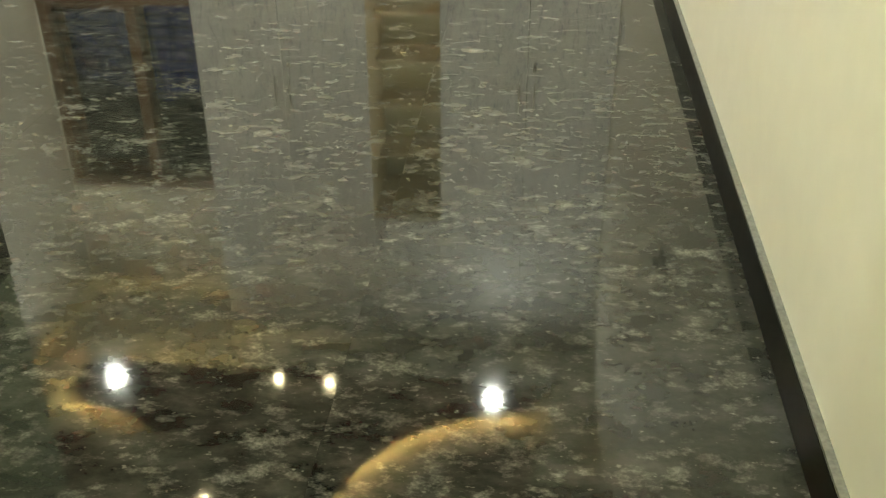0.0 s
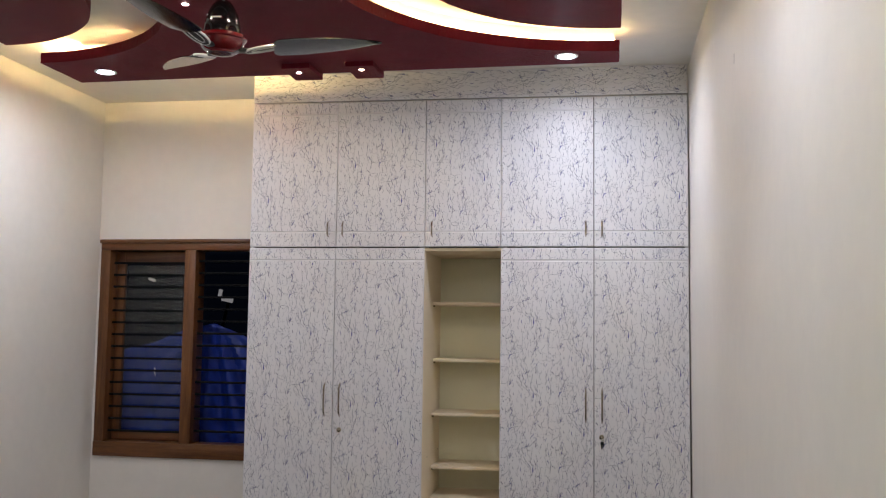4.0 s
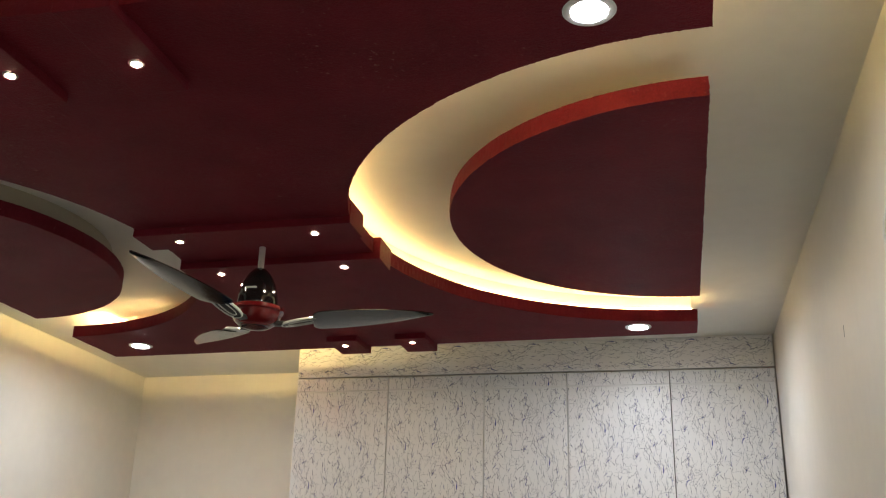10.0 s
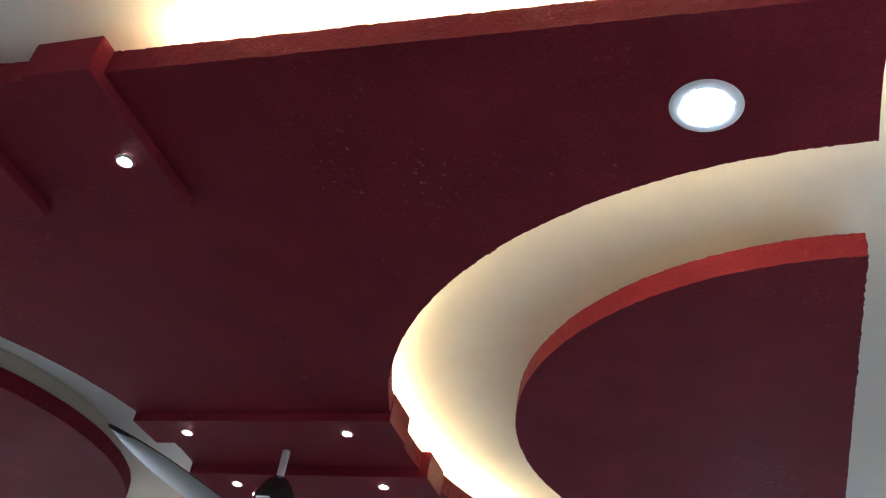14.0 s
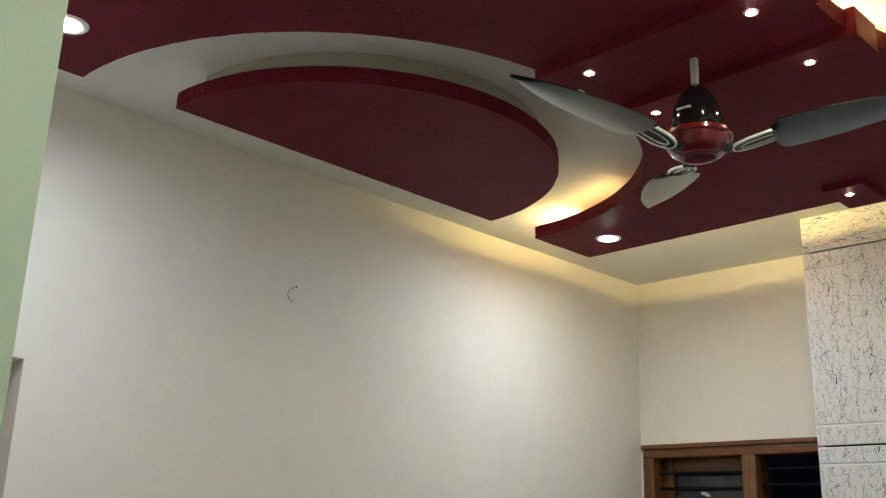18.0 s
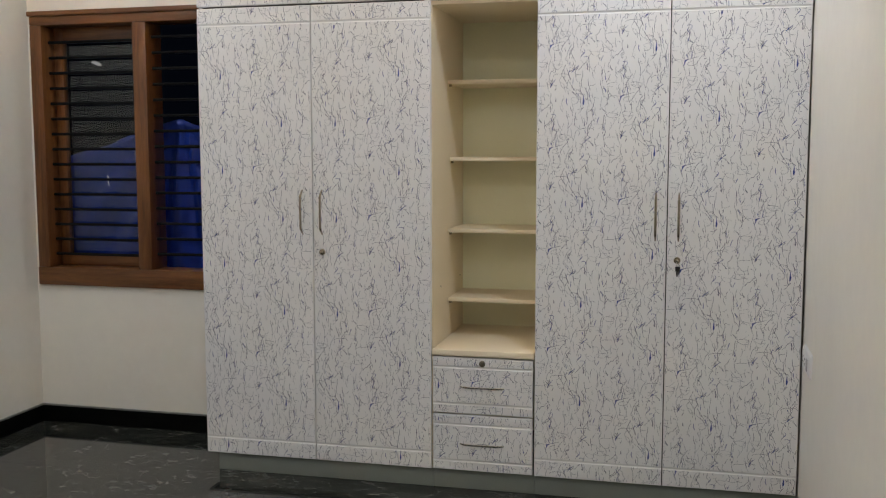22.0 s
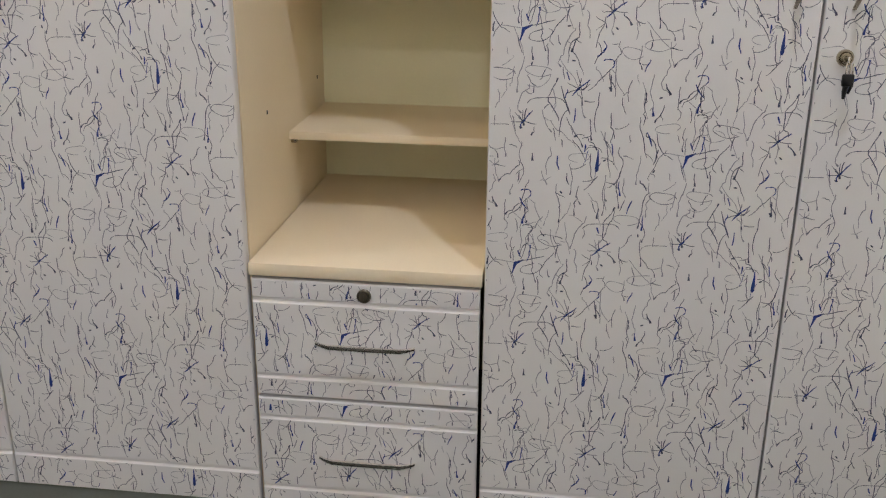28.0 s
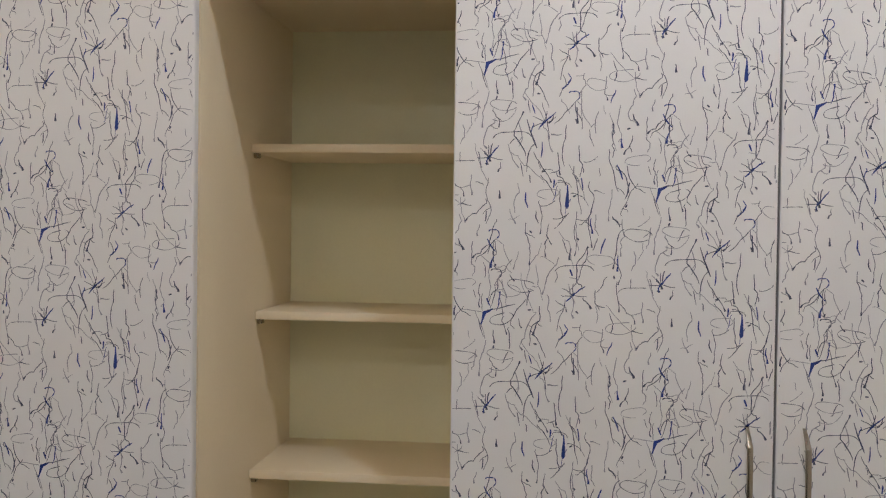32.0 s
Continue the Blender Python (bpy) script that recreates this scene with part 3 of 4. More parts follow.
def print_motif():
    """One repeat of the printed squiggles: strokes as (ink, [(x, z, half width)])."""
    rnd = random.Random(23)
    out = []

    def stroke(kind, pts):
        out.append((kind, pts))

    def scribble(x, z, ang, length, width, kind, loose=0.24, dot=False, twigs=0):
        """A wavering pen line about a heading, now and then with a kink, a blob at its end and side twigs."""
        n = max(4, int(length / 0.0042))
        a, step, pts = ang, length / n, []
        for k in range(n + 1):
            s_ = k / n
            w = width * (0.55 + 0.45 * math.sin(math.pi * min(1, 0.12 + 0.85 * s_))) * rnd.uniform(0.75, 1.2)
            pts.append((x, z, w))
            a += rnd.gauss(0, loose) - 0.28 * (a - ang) + (rnd.choice((-0.8, 0.8)) if rnd.random() < 0.07 else 0)
            x, z = x + math.cos(a) * step, z + math.sin(a) * step
        if dot:
            pts[-1] = (*pts[-1][:2], width * 1.9)
            pts[-2] = (*pts[-2][:2], width * 1.5)
        stroke(kind, pts)
        for _ in range(twigs):
            px, pz, _w = rnd.choice(pts[1:-1])
            scribble(px, pz, ang + rnd.choice((-1, 1)) * rnd.uniform(0.5, 1.5), rnd.uniform(0.008, 0.020), width * 0.8, kind, 0.3)

    def curve(kind, x, z, r0, r1, tilt, start, sweep, width, fade=0.0):
        """Part of an oval outline."""
        pts = []
        for k in range(19):
            t = start + sweep * k / 18
            u, v = r0 * math.cos(t), r1 * math.sin(t) * (1 + 0.12 * math.sin(3 * t))
            pts.append((x + u * math.cos(tilt) - v * math.sin(tilt), z + u * math.sin(tilt) + v * math.cos(tilt), width * (1 - fade * k / 18) * (0.75 + 0.25 * math.sin(1.3 * k))))
        stroke(kind, pts)

    def comma(x, z, s_):
        """A heavy blue drip with a fine hooked tail above it."""
        stroke(2, [(x, z + 0.020 * s_, 0.0008), (x + 0.0005, z + 0.008 * s_, 0.0016), (x, z - 0.006 * s_, 0.0030 * s_), (x - 0.0004, z - 0.017 * s_, 0.0034 * s_), (x - 0.0008, z - 0.021 * s_, 0.0014)])
        curve(0, x - 0.011, z + 0.010, 0.011, 0.016, 0.0, 0.7, 2.0, 0.0006)
        curve(0, x - 0.016, z - 0.030, 0.020, 0.008, 0.2, 4.2, 1.7, 0.0007)
        curve(0, x + 0.016, z - 0.004, 0.014, 0.008, -0.4, 0.3, 2.4, 0.0007)
        scribble(x + 0.006, z - 0.004, -1.6, 0.03, 0.0006, 2)

    def star(x, z):
        """A small blue knot with arms."""
        for ang, length, w in ((0.75, 0.026, 0.0011), (2.5, 0.022, 0.0007), (-2.3, 0.016, 0.0012), (1.6, 0.020, 0.0008), (-0.1, 0.024, 0.0006), (-2.9, 0.022, 0.0006)):
            scribble(x, z, ang, length, w, 2 if w > 0.0009 else 0, 0.12)
        stroke(2, [(x - 0.004, z - 0.003, 0.0012), (x, z, 0.0022), (x + 0.004, z + 0.004, 0.0012)])

    def hook(x, z, kind):
        """A round-headed crook with two long legs."""
        curve(kind, x, z, 0.010, 0.009, 0.0, 2.6, -3.6, 0.0011)
        scribble(x + 0.004, z - 0.008, -2.2, 0.055, 0.0007, 0, 0.14)
        scribble(x + 0.002, z - 0.010, -1.65, 0.05, 0.0007, 0, 0.14)
        scribble(x + 0.004, z - 0.008, -0.9, 0.055, 0.0006, 1, 0.14)

    def fork(x, z):
        """The blue fork with its long arm and open oval."""
        stroke(2, [(x - 0.005, z - 0.020, 0.0010), (x - 0.002, z - 0.010, 0.0016), (x + 0.001, z + 0.002, 0.0036), (x + 0.007, z + 0.004, 0.0022), (x + 0.016, z + 0.009, 0.0009)])
        scribble(x + 0.006, z + 0.006, 0.08, 0.050, 0.0008, 0, 0.08)
        scribble(x - 0.004, z + 0.003, 2.95, 0.035, 0.0006, 1, 0.10)
        curve(0, x + 0.031, z - 0.008, 0.021, 0.0095, 0.28, 1.2, 5.8, 0.0007)
        scribble(x + 0.022, z + 0.006, 1.4, 0.034, 0.0009, 2, 0.3, True)
        scribble(x - 0.003, z + 0.006, 1.6, 0.030, 0.0006, 0)

    def crest(x, z):
        """A bowed cross-line on a long stalk."""
        curve(0, x, z - 0.012, 0.034, 0.015, 0.05, 2.9, -2.7, 0.0008)
        scribble(x + 0.003, z + 0.004, -1.5, 0.05, 0.0010, 0, 0.1)
        scribble(x + 0.004, z + 0.004, 1.15, 0.036, 0.0008, 0, 0.15, True)

    fork(0.0, 0.0)
    comma(0.141, 0.205, 1.0)
    comma(0.118, -0.205 + CELL_Z, 0.35)
    star(0.153, 0.035)
    star(0.006, -0.160)
    star(0.10, -0.10)
    hook(0.015, 0.138, 2)
    hook(0.150, -0.055, 2)
    hook(0.020, 0.070, 0)
    crest(0.155, 0.085)
    crest(0.045, -0.118)
    curve(0, 0.065, 0.050, 0.025, 0.0105, -0.15, 0.6, 5.2, 0.0007)
    curve(1, 0.030, -0.070, 0.024, 0.0090, -0.1, 0.4, 5.6, 0.0007)
    curve(0, 0.262, 0.140, 0.024, 0.0105, -0.1, 0.2, 5.4, 0.0007)
    curve(1, 0.235, -0.020, 0.026, 0.0100, 0.1, 0.9, 5.5, 0.0007)
    stroke(0, [(0.070, -0.095, 0.0006), (0.076, -0.115, 0.0011), (0.084, -0.135, 0.0014), (0.088, -0.145, 0.0006)])
    count = [0]

    def place():
        # evenly scattered over the repeat
        count[0] += 1
        return ((count[0] * 0.754878 + rnd.uniform(-0.03, 0.03)) % 1 * CELL_X, (count[0] * 0.569840 + rnd.uniform(-0.03, 0.03)) % 1 * CELL_Z)

    for _ in range(72):
        scribble(*place(), math.radians(-90 + rnd.gauss(0, 9)), rnd.uniform(0.035, 0.085), rnd.uniform(0.0006, 0.0009), rnd.choice((0, 1)), 0.17, rnd.random() < 0.4, rnd.choice((0, 0, 0, 1, 1)))
    for _ in range(26):
        scribble(*place(), math.radians(-90 + rnd.gauss(0, 20)), rnd.uniform(0.014, 0.034), rnd.uniform(0.0005, 0.0008), rnd.choice((0, 0, 1)), 0.26, rnd.random() < 0.4)
    for _ in range(24):
        scribble(*place(), math.radians(-90 + rnd.gauss(0, 12)), rnd.uniform(0.014, 0.030), rnd.uniform(0.0009, 0.0013), rnd.choice((0, 0, 0, 2)), 0.16, rnd.random() < 0.4)
    for _ in range(5):
        x, z = place()
        curve(rnd.choice((0, 0, 1)), x, z, rnd.uniform(0.014, 0.030), rnd.uniform(0.005, 0.014), rnd.uniform(-0.6, 0.6), rnd.uniform(0, 6.28), rnd.uniform(1.6, 2.8), 0.0007, 0.3)
    for _ in range(5):
        x, z = place()
        curve(1, x, z, rnd.uniform(0.018, 0.026), rnd.uniform(0.007, 0.011), rnd.uniform(-0.25, 0.25), rnd.uniform(0, 6.28), rnd.uniform(4.6, 5.8), 0.0006)
    for _ in range(5):
        scribble(*place(), rnd.choice((0, 3.14)) + rnd.gauss(0, 0.4), rnd.uniform(0.018, 0.045), 0.0006, rnd.choice((0, 1)), 0.2, rnd.random() < 0.4)
    for _ in range(10):
        x, z = place()
        scribble(x, z, math.radians(rnd.uniform(-75, -40)), rnd.uniform(0.05, 0.08), 0.0006, 1, 0.12)
        scribble(x + 0.006, z - 0.014, math.radians(rnd.uniform(-85, -55)), rnd.uniform(0.02, 0.035), 0.0007, 0, 0.2)
    for _ in range(9):
        x, z = place()
        scribble(x, z, math.radians(-90 + rnd.gauss(0, 18)), rnd.uniform(0.012, 0.028), rnd.uniform(0.0010, 0.0016), 2, 0.12)
    for _ in range(14):
        x, z = place()
        a = rnd.uniform(0, 3.14)
        stroke(0, [(x, z, 0.0010), (x + 0.003 * math.cos(a), z + 0.003 * math.sin(a), 0.0015), (x + 0.006 * math.cos(a), z + 0.006 * math.sin(a), 0.0008)])
    return out


MOTIF = print_motif()


def squiggles(parent, x0, x1, z0, z1, skip, shift, turned=False):
    """Ink strokes over a leaf's face, leaving its grooves clear."""
    verts, faces, inks_ = [], [], []
    sx, sz = shift
    u0, u1, v0, v1 = (z0, z1, -x1, -x0) if turned else (x0, x1, z0, z1)
    for i in range(math.floor((u0 - sx) / CELL_X) - 1, math.ceil((u1 - sx) / CELL_X) + 1):
        for j in range(math.floor((v0 - sz) / CELL_Z) - 2, math.ceil((v1 - sz) / CELL_Z) + 2):
            ox, oz = sx + i * CELL_X, sz + j * CELL_Z + (i % 2) * CELL_Z / 2
            for kind, pts in MOTIF:
                last = None
                for k, (x, z, w) in enumerate(pts):
                    x, z = (-z - oz, x + ox) if turned else (x + ox, z + oz)
                    if not (x0 < x < x1 and z0 < z < z1) or any(abs(z - g) < 0.006 for g in skip):
                        last = None
                        continue
                    a, b = pts[max(k - 1, 0)], pts[min(k + 1, len(pts) - 1)]
                    dx, dz = (a[1] - b[1], b[0] - a[0]) if turned else (b[0] - a[0], b[1] - a[1])
                    q = math.hypot(dx, dz) or 1.0
                    n = len(verts)
                    verts += [(x - dz / q * w, -0.00025, z + dx / q * w), (x + dz / q * w, -0.00025, z - dx / q * w)]
                    if last is not None:
                        faces.append((last, last + 1, n + 1, n))
                        inks_.append(kind)
                    last = n
    me = bpy.data.meshes.new("print")
    me.from_pydata(verts, [], faces)
    for m in INKS:
        me.materials.append(m)
    me.polygons.foreach_set("material_index", inks_)
    ob = new("print", me)
    ob.parent = parent
    ob["kind"] = "stuff"
    return tagged(ob, "blue and charcoal squiggle print")


def moved(bm, x, y, z):
    bmesh.ops.translate(bm, verts=bm.verts, vec=(x, y, z))
    return bm


def lock(bm_at):
    bm = lathe([(0.0140, 0.0), (0.0140, 0.0045), (0.0125, 0.0068), (0.0108, 0.0070), (0.0100, 0.0052), (0.0092, 0.0086), (0.0050, 0.0095)], 28)
    bmesh.ops.rotate(bm, verts=bm.verts, matrix=Matrix.Rotation(radians(90), 3, "X"))
    box(bm, -0.0012, 0.0012, -0.0102, -0.0094, -0.005, 0.005)
    return moved(bm, *bm_at)


def carcass(ob, w, h, d, open_front=False, outer=LAMINATE, inset=(0.0, 0.0)):
    lo, hi = (-0.018, w + 0.018) if open_front else (inset[0], w - inset[1])
    for name, x0, x1, m in (("side_panel", lo + 0.0005, lo + 0.018, outer), ("side_panel", hi - 0.018, hi - 0.0005, outer)):
        bm = bmesh.new()
        box(bm, x0, x1, DOOR_T + 0.003, d, 0, h)
        part(name, bm, m, ob, "", False)
    bm = bmesh.new()
    box(bm, lo + 0.018, hi - 0.018, d - 0.012, d, 0, h)
    part("back_panel", bm, NICHE_BACK if open_front else CARCASS, ob, "", False)
    bm = bmesh.new()
    box(bm, lo + 0.018, hi - 0.018, DOOR_T + 0.003, d - 0.012, h - 0.018, h - 0.0005)
    part("top_panel", bm, CREAM if open_front else CARCASS, ob, "", False)
    bm = bmesh.new()
    box(bm, lo + 0.018, hi - 0.018, DOOR_T + 0.003, d - 0.012, 0.0005, 0.018)
    part("bottom_panel", bm, CARCASS, ob, "", False)


# where the fork of the print sits on each column of doors
PRINT_AT = ((-1.822, 0.588), (-1.268, 0.803), (-0.760, 0.930), (-0.459, 1.102), (0.390, 1.243))


def cabinet(name, e0, e1, z0, z1, label, category, hinges, top_line, bottom_line, pull_z, pull_len, lock_door=None, key=False):
    x0, w, h = EDGES[e0], EDGES[e1] - EDGES[e0], z1 - z0
    ob = thing(name, (x0, FRONT, z0), label, category, "wardrobe units")
    carcass(ob, w, h, BACK - FRONT, inset=(0.019 if e0 == 3 else 0.0, 0.019 if e1 == 2 else 0.0))
    for k in range(e1 - e0):
        a, b = EDGES[e0 + k] - x0, EDGES[e0 + k + 1] - x0
        door = part("door", moved(grooved(b - a, h, [bottom_line, h - top_line]), a, 0, 0), LAMINATE, ob)
        squiggles(door, a + 0.005, b - 0.005, 0.005, h - 0.005, (bottom_line, h - top_line), (PRINT_AT[e0 + k][0] - x0, PRINT_AT[e0 + k][1] + (0.17 if z0 > 2 else 0.0) - z0))
        px = b - 0.047 if hinges[k] == "l" else a + 0.047
        part("handle", moved(pull(pull_len), px, 0, pull_z - z0), CHROME, door, "bowed steel handle")
        if lock_door == k:
            lx = a + 0.044
            part("lock", lock((lx, 0, 1.069 - z0)), LOCK_METAL, door, "round steel lock")
            if key:
                bm = bmesh.new()
                box(bm, lx - 0.007, lx + 0.013, -0.030, -0.023, 1.025 - z0, 1.046 - z0, 0.003)
                tube(bm, [(lx + 0.001, -0.027, 1.027 - z0), (lx + 0.0005, -0.024, 1.016 - z0), (lx + 0.001, -0.022, 1.004 - z0)], [0.0048, 0.0042, 0.0028])
                tube(bm, [(lx + 0.010, -0.027, 1.027 - z0), (lx + 0.007, -0.023, 1.013 - z0)], [0.0030, 0.0022])
                shank = box(bmesh.new(), lx - 0.0012, lx + 0.0012, -0.030, -0.0105, 1.064 - z0, 1.074 - z0, 0.0005)
                for dx in (-0.002, 0.004, 0.009):
                    box(shank, lx + dx - 0.0011, lx + dx + 0.0011, -0.0285, -0.0255, 1.0465 - z0, 1.0635 - z0, 0.0005)
                part("key_shank", shank, BRIGHT_STEEL, door, "bright steel key shank")
                part("key", bm, KEY_BLACK, door, "black key hanging in the lock")
    return ob


SEAM, LOW, LOFT_TOP = 2.177, 0.092, 3.088
cabinet("wardrobe", 0, 2, LOW, SEAM, "tall white two-door wardrobe with blue and black squiggle print", "wardrobe", "lr", 0.078, 0.080, 1.25, 0.205, 1)
cabinet("wardrobe", 3, 5, LOW, SEAM, "tall white squiggle-print wardrobe with a key in its lock", "wardrobe", "lr", 0.078, 0.080, 1.25, 0.205, 1, True)
cabinet("loft_cabinet", 0, 2, SEAM + 0.004, LOFT_TOP, "white squiggle-print loft cabinet above the wardrobe beside the window", "cabinet", "lr", 0.080, 0.092, 2.29, 0.10)
cabinet("loft_cabinet", 2, 3, SEAM + 0.004, LOFT_TOP, "narrow white squiggle-print loft cabinet above the open shelves", "cabinet", "r", 0.080, 0.092, 2.29, 0.10)
cabinet("loft_cabinet", 3, 5, SEAM + 0.004, LOFT_TOP, "white squiggle-print loft cabinet above the wardrobe with the key", "cabinet", "lr", 0.080, 0.092, 2.29, 0.10)

# open shelves with two drawers
x0, w, h = EDGES[2], EDGES[3] - EDGES[2], SEAM - LOW
unit = thing("shelf_unit", (x0, FRONT, LOW), "open cream shelf unit with two squiggle-print drawers below", "shelf unit", "wardrobe units")
NICHE = 0.672
carcass(unit, w, h, NICHE, True, CREAM)
for z, y in ((0.821, 0.326), (1.150, 0.330), (1.488, 0.366), (1.847, 0.330)):
    bm = bmesh.new()
    box(bm, 0.0012, w - 0.0012, y, NICHE - 0.0125, z - LOW - 0.009, z - LOW + 0.009, 0.0012)
    part("shelf", bm, CREAM, unit, "", True)
    for x in (0.007, w - 0.007):
        bm = bmesh.new()
        box(bm, x - 0.006, x + 0.006, y + 0.013, y + 0.030, z - LOW - 0.020, z - LOW - 0.0095, 0.002)
        part("shelf_pin", bm, CHROME, unit, "small steel shelf pin")
bm = bmesh.new()
box(bm, 0.0025, w - 0.0025, -0.002, NICHE - 0.0125, 0.618 - LOW, 0.644 - LOW, 0.0015)
part("worktop", bm, CREAM, unit, "cream board above the drawers")
for x, s in ((0.0001, 1), (w - 0.0001, -1)):
    for y, z in ((0.18, 0.902), (0.592, 0.904)):
        bm = bmesh.new()
        box(bm, min(x, x + s * 0.0008), max(x, x + s * 0.0008), y - 0.003, y + 0.003, z - LOW - 0.004, z - LOW + 0.004)
        part("pin_hole", bm, SLOT, unit, "dark pin hole", False)
for z0, z1, key in ((0.094, 0.352, 0), (0.355, 0.613, 1)):
    hh = z1 - z0
    drawer = part("drawer", moved(grooved(w - 0.008, hh, [0.046, hh - 0.046], 0.02), 0.004, 0.0, z0 - LOW), LAMINATE, unit)
    squiggles(drawer, 0.009, w - 0.009, z0 - LOW + 0.005, z1 - LOW - 0.005, (z0 - LOW + 0.046, z1 - LOW - 0.046), (-0.11, 0.03 + key * 0.16))
    part("handle", moved(pull(0.20, False, 0.017), w / 2, 0, z0 + hh * 0.49 - LOW), BRIGHT_STEEL, drawer, "bowed steel handle")
    if key:
        part("lock", lock((w / 2, 0, z1 - 0.026 - LOW)), DARK_METAL, drawer, "round steel lock")

# top board and plinth
bm = bmesh.new()
box(bm, EDGES[0] + 0.001, EDGES[5], FRONT + 0.001, FRONT + 0.02, 0, CEILING_Z - LOFT_TOP - 0.008, 0.001)
ob = new("wardrobe_fascia", mesh_of("wardrobe_fascia", bm, LAMINATE))
ob.location = (0, 0, LOFT_TOP + 0.006)
tagged(ob, "white squiggle-print board between the loft cabinets and ceiling", "fascia")
pr = squiggles(ob, EDGES[0] + 0.004, EDGES[5] - 0.003, 0.003, CEILING_Z - LOFT_TOP - 0.012, (), (0.02, 0.07), True)
pr.location.y = FRONT + 0.001
bm = bmesh.new()
box(bm, EDGES[0] + 0.001, EDGES[0] + 0.02, FRONT + 0.021, BACK, LOFT_TOP + 0.002, CEILING_Z - 0.001, 0.001)
ob2 = part("return", bm, LAMINATE, ob)
ob2.location = (0, 0, -LOFT_TOP - 0.006)
plinth = thing("plinth", (0, 0, 0), "grey-green plinth boards under the wardrobe", "plinth")
for k, (a, b) in enumerate(((EDGES[0] + 0.045, EDGES[2]), (EDGES[2] + 0.001, EDGES[3]), (EDGES[3] + 0.001, EDGES[5] - 0.002))):
    part("front_board", box(bmesh.new(), a, b, FRONT + 0.034, FRONT + 0.052, 0.0005, 0.0915, 0.0006), PLINTH, plinth)
part("end_board", box(bmesh.new(), EDGES[0] + 0.045, EDGES[0] + 0.063, FRONT + 0.0525, BACK, 0.0005, 0.0915, 0.0006), PLINTH, plinth)


# ---- windows ----
def bar_y(bm, x0, x1, y, z, r=0.0085):
    tube(bm, [(x0, y, z), (x1, y, z)], r, 8)


def window_bars(parent, x0, x1, y, z0, z1, n):
    for k in range(n):
        bm = bmesh.new()
        bar_y(bm, x0, x1, y, z0 + (z1 - z0) * (k + 0.5) / n)
        part("grille_bar", bm, IRON, parent, "black iron bar")


WX0, WX1, WZ0, WZ1 = -3.404, -1.93, 0.785, 2.287
win = thing("window_1", SKEW, "teak window with black iron bars, one shutter open on the night", "window")
win["kind"] = "structure"
y0, y1 = YB - 0.022, YB + 0.14
FW = 0.072
for name, x0, x1, z0, z1, m in (("jamb", WX0, WX0 + FW, WZ0 + 0.10, WZ1 - 0.075, TEAK_V), ("jamb", WX1 - FW, WX1, WZ0 + 0.10, WZ1 - 0.075, TEAK_V),
                                ("mullion", -2.775, -2.695, WZ0 + 0.10, WZ1 - 0.075, TEAK_V), ("head", WX0, WX1, WZ1 - 0.075, WZ1 - 0.026, TEAK_H),
                                ("sill", WX0 - 0.004, WX1, WZ0, WZ0 + 0.10, TEAK_H)):
    bm = bmesh.new()
    box(bm, x0, x1, y0, y1, z0, z1, 0.004)
    part(name, bm, m, win)
bm = bmesh.new()
box(bm, WX0 - 0.008, WX1, y0 - 0.012, y0 + 0.03, WZ1 - 0.026, WZ1, 0.005)
part("head_moulding", bm, TEAK_H, win)
window_bars(win, WX0 + FW - 0.01, -2.77, YB + 0.045, 0.913, 2.167, 15)
window_bars(win, -2.70, WX1 - FW + 0.01, YB + 0.045, 0.925, 2.180, 15)
# closed shutter with its glass
sh = part("shutter", box(bmesh.new(), WX0 + FW + 0.001, WX0 + FW + 0.058, YB + 0.085, YB + 0.125, WZ0 + 0.102, WZ1 - 0.077, 0.004), TEAK_V, win)
for x0, x1, z0, z1, m in ((-2.822, -2.776, WZ0 + 0.102, WZ1 - 0.077, TEAK_V), (WX0 + FW + 0.059, -2.823, WZ0 + 0.102, WZ0 + 0.165, TEAK_H), (WX0 + FW + 0.059, -2.823, WZ1 - 0.16, WZ1 - 0.077, TEAK_H)):
    part("shutter_rail", box(bmesh.new(), x0, x1, YB + 0.085, YB + 0.125, z0, z1, 0.004), m, sh)
pane = part("pane", box(bmesh.new(), WX0 + FW + 0.05, -2.815, YB + 0.103, YB + 0.107, WZ0 + 0.155, WZ1 - 0.15), GLASS, sh, "clear glass pane", False)
pane.visible_shadow = False

# window in the passage wall, seen at a slant
win2 = thing("window_2", SKEW @ Matrix.Translation((XR - 0.025, 0, 0)) @ pose(0, 0, 0, 0, 0.5, 0) @ Matrix.Translation((-XR, 0, 0)), "teak framed window in the passage wall with closed shutters", "window")
win2["kind"] = "structure"
x0, x1 = XR - 0.008, XR + 0.15
Y0, Y1, Z0, Z1 = WIN_Y0 - 0.02, WIN_Y1 + 0.02, WIN_Z0 - 0.02, WIN_Z1 + 0.02
for name, ya, yb, z0, z1, m in (("jamb", Y1 - 0.045, Y1, Z0 + 0.045, Z1 - 0.045, TEAK_V), ("jamb", Y0, Y0 + 0.045, Z0 + 0.045, Z1 - 0.045, TEAK_V),
                                ("mullion", 1.0, 1.06, Z0 + 0.045, Z1 - 0.045, TEAK_V), ("head", Y0, Y1, Z1 - 0.045, Z1, TEAK_Y), ("sill", Y0, Y1, Z0, Z0 + 0.045, TEAK_Y)):
    part(name, box(bmesh.new(), x0, x1, ya, yb, z0, z1, 0.005), m, win2)
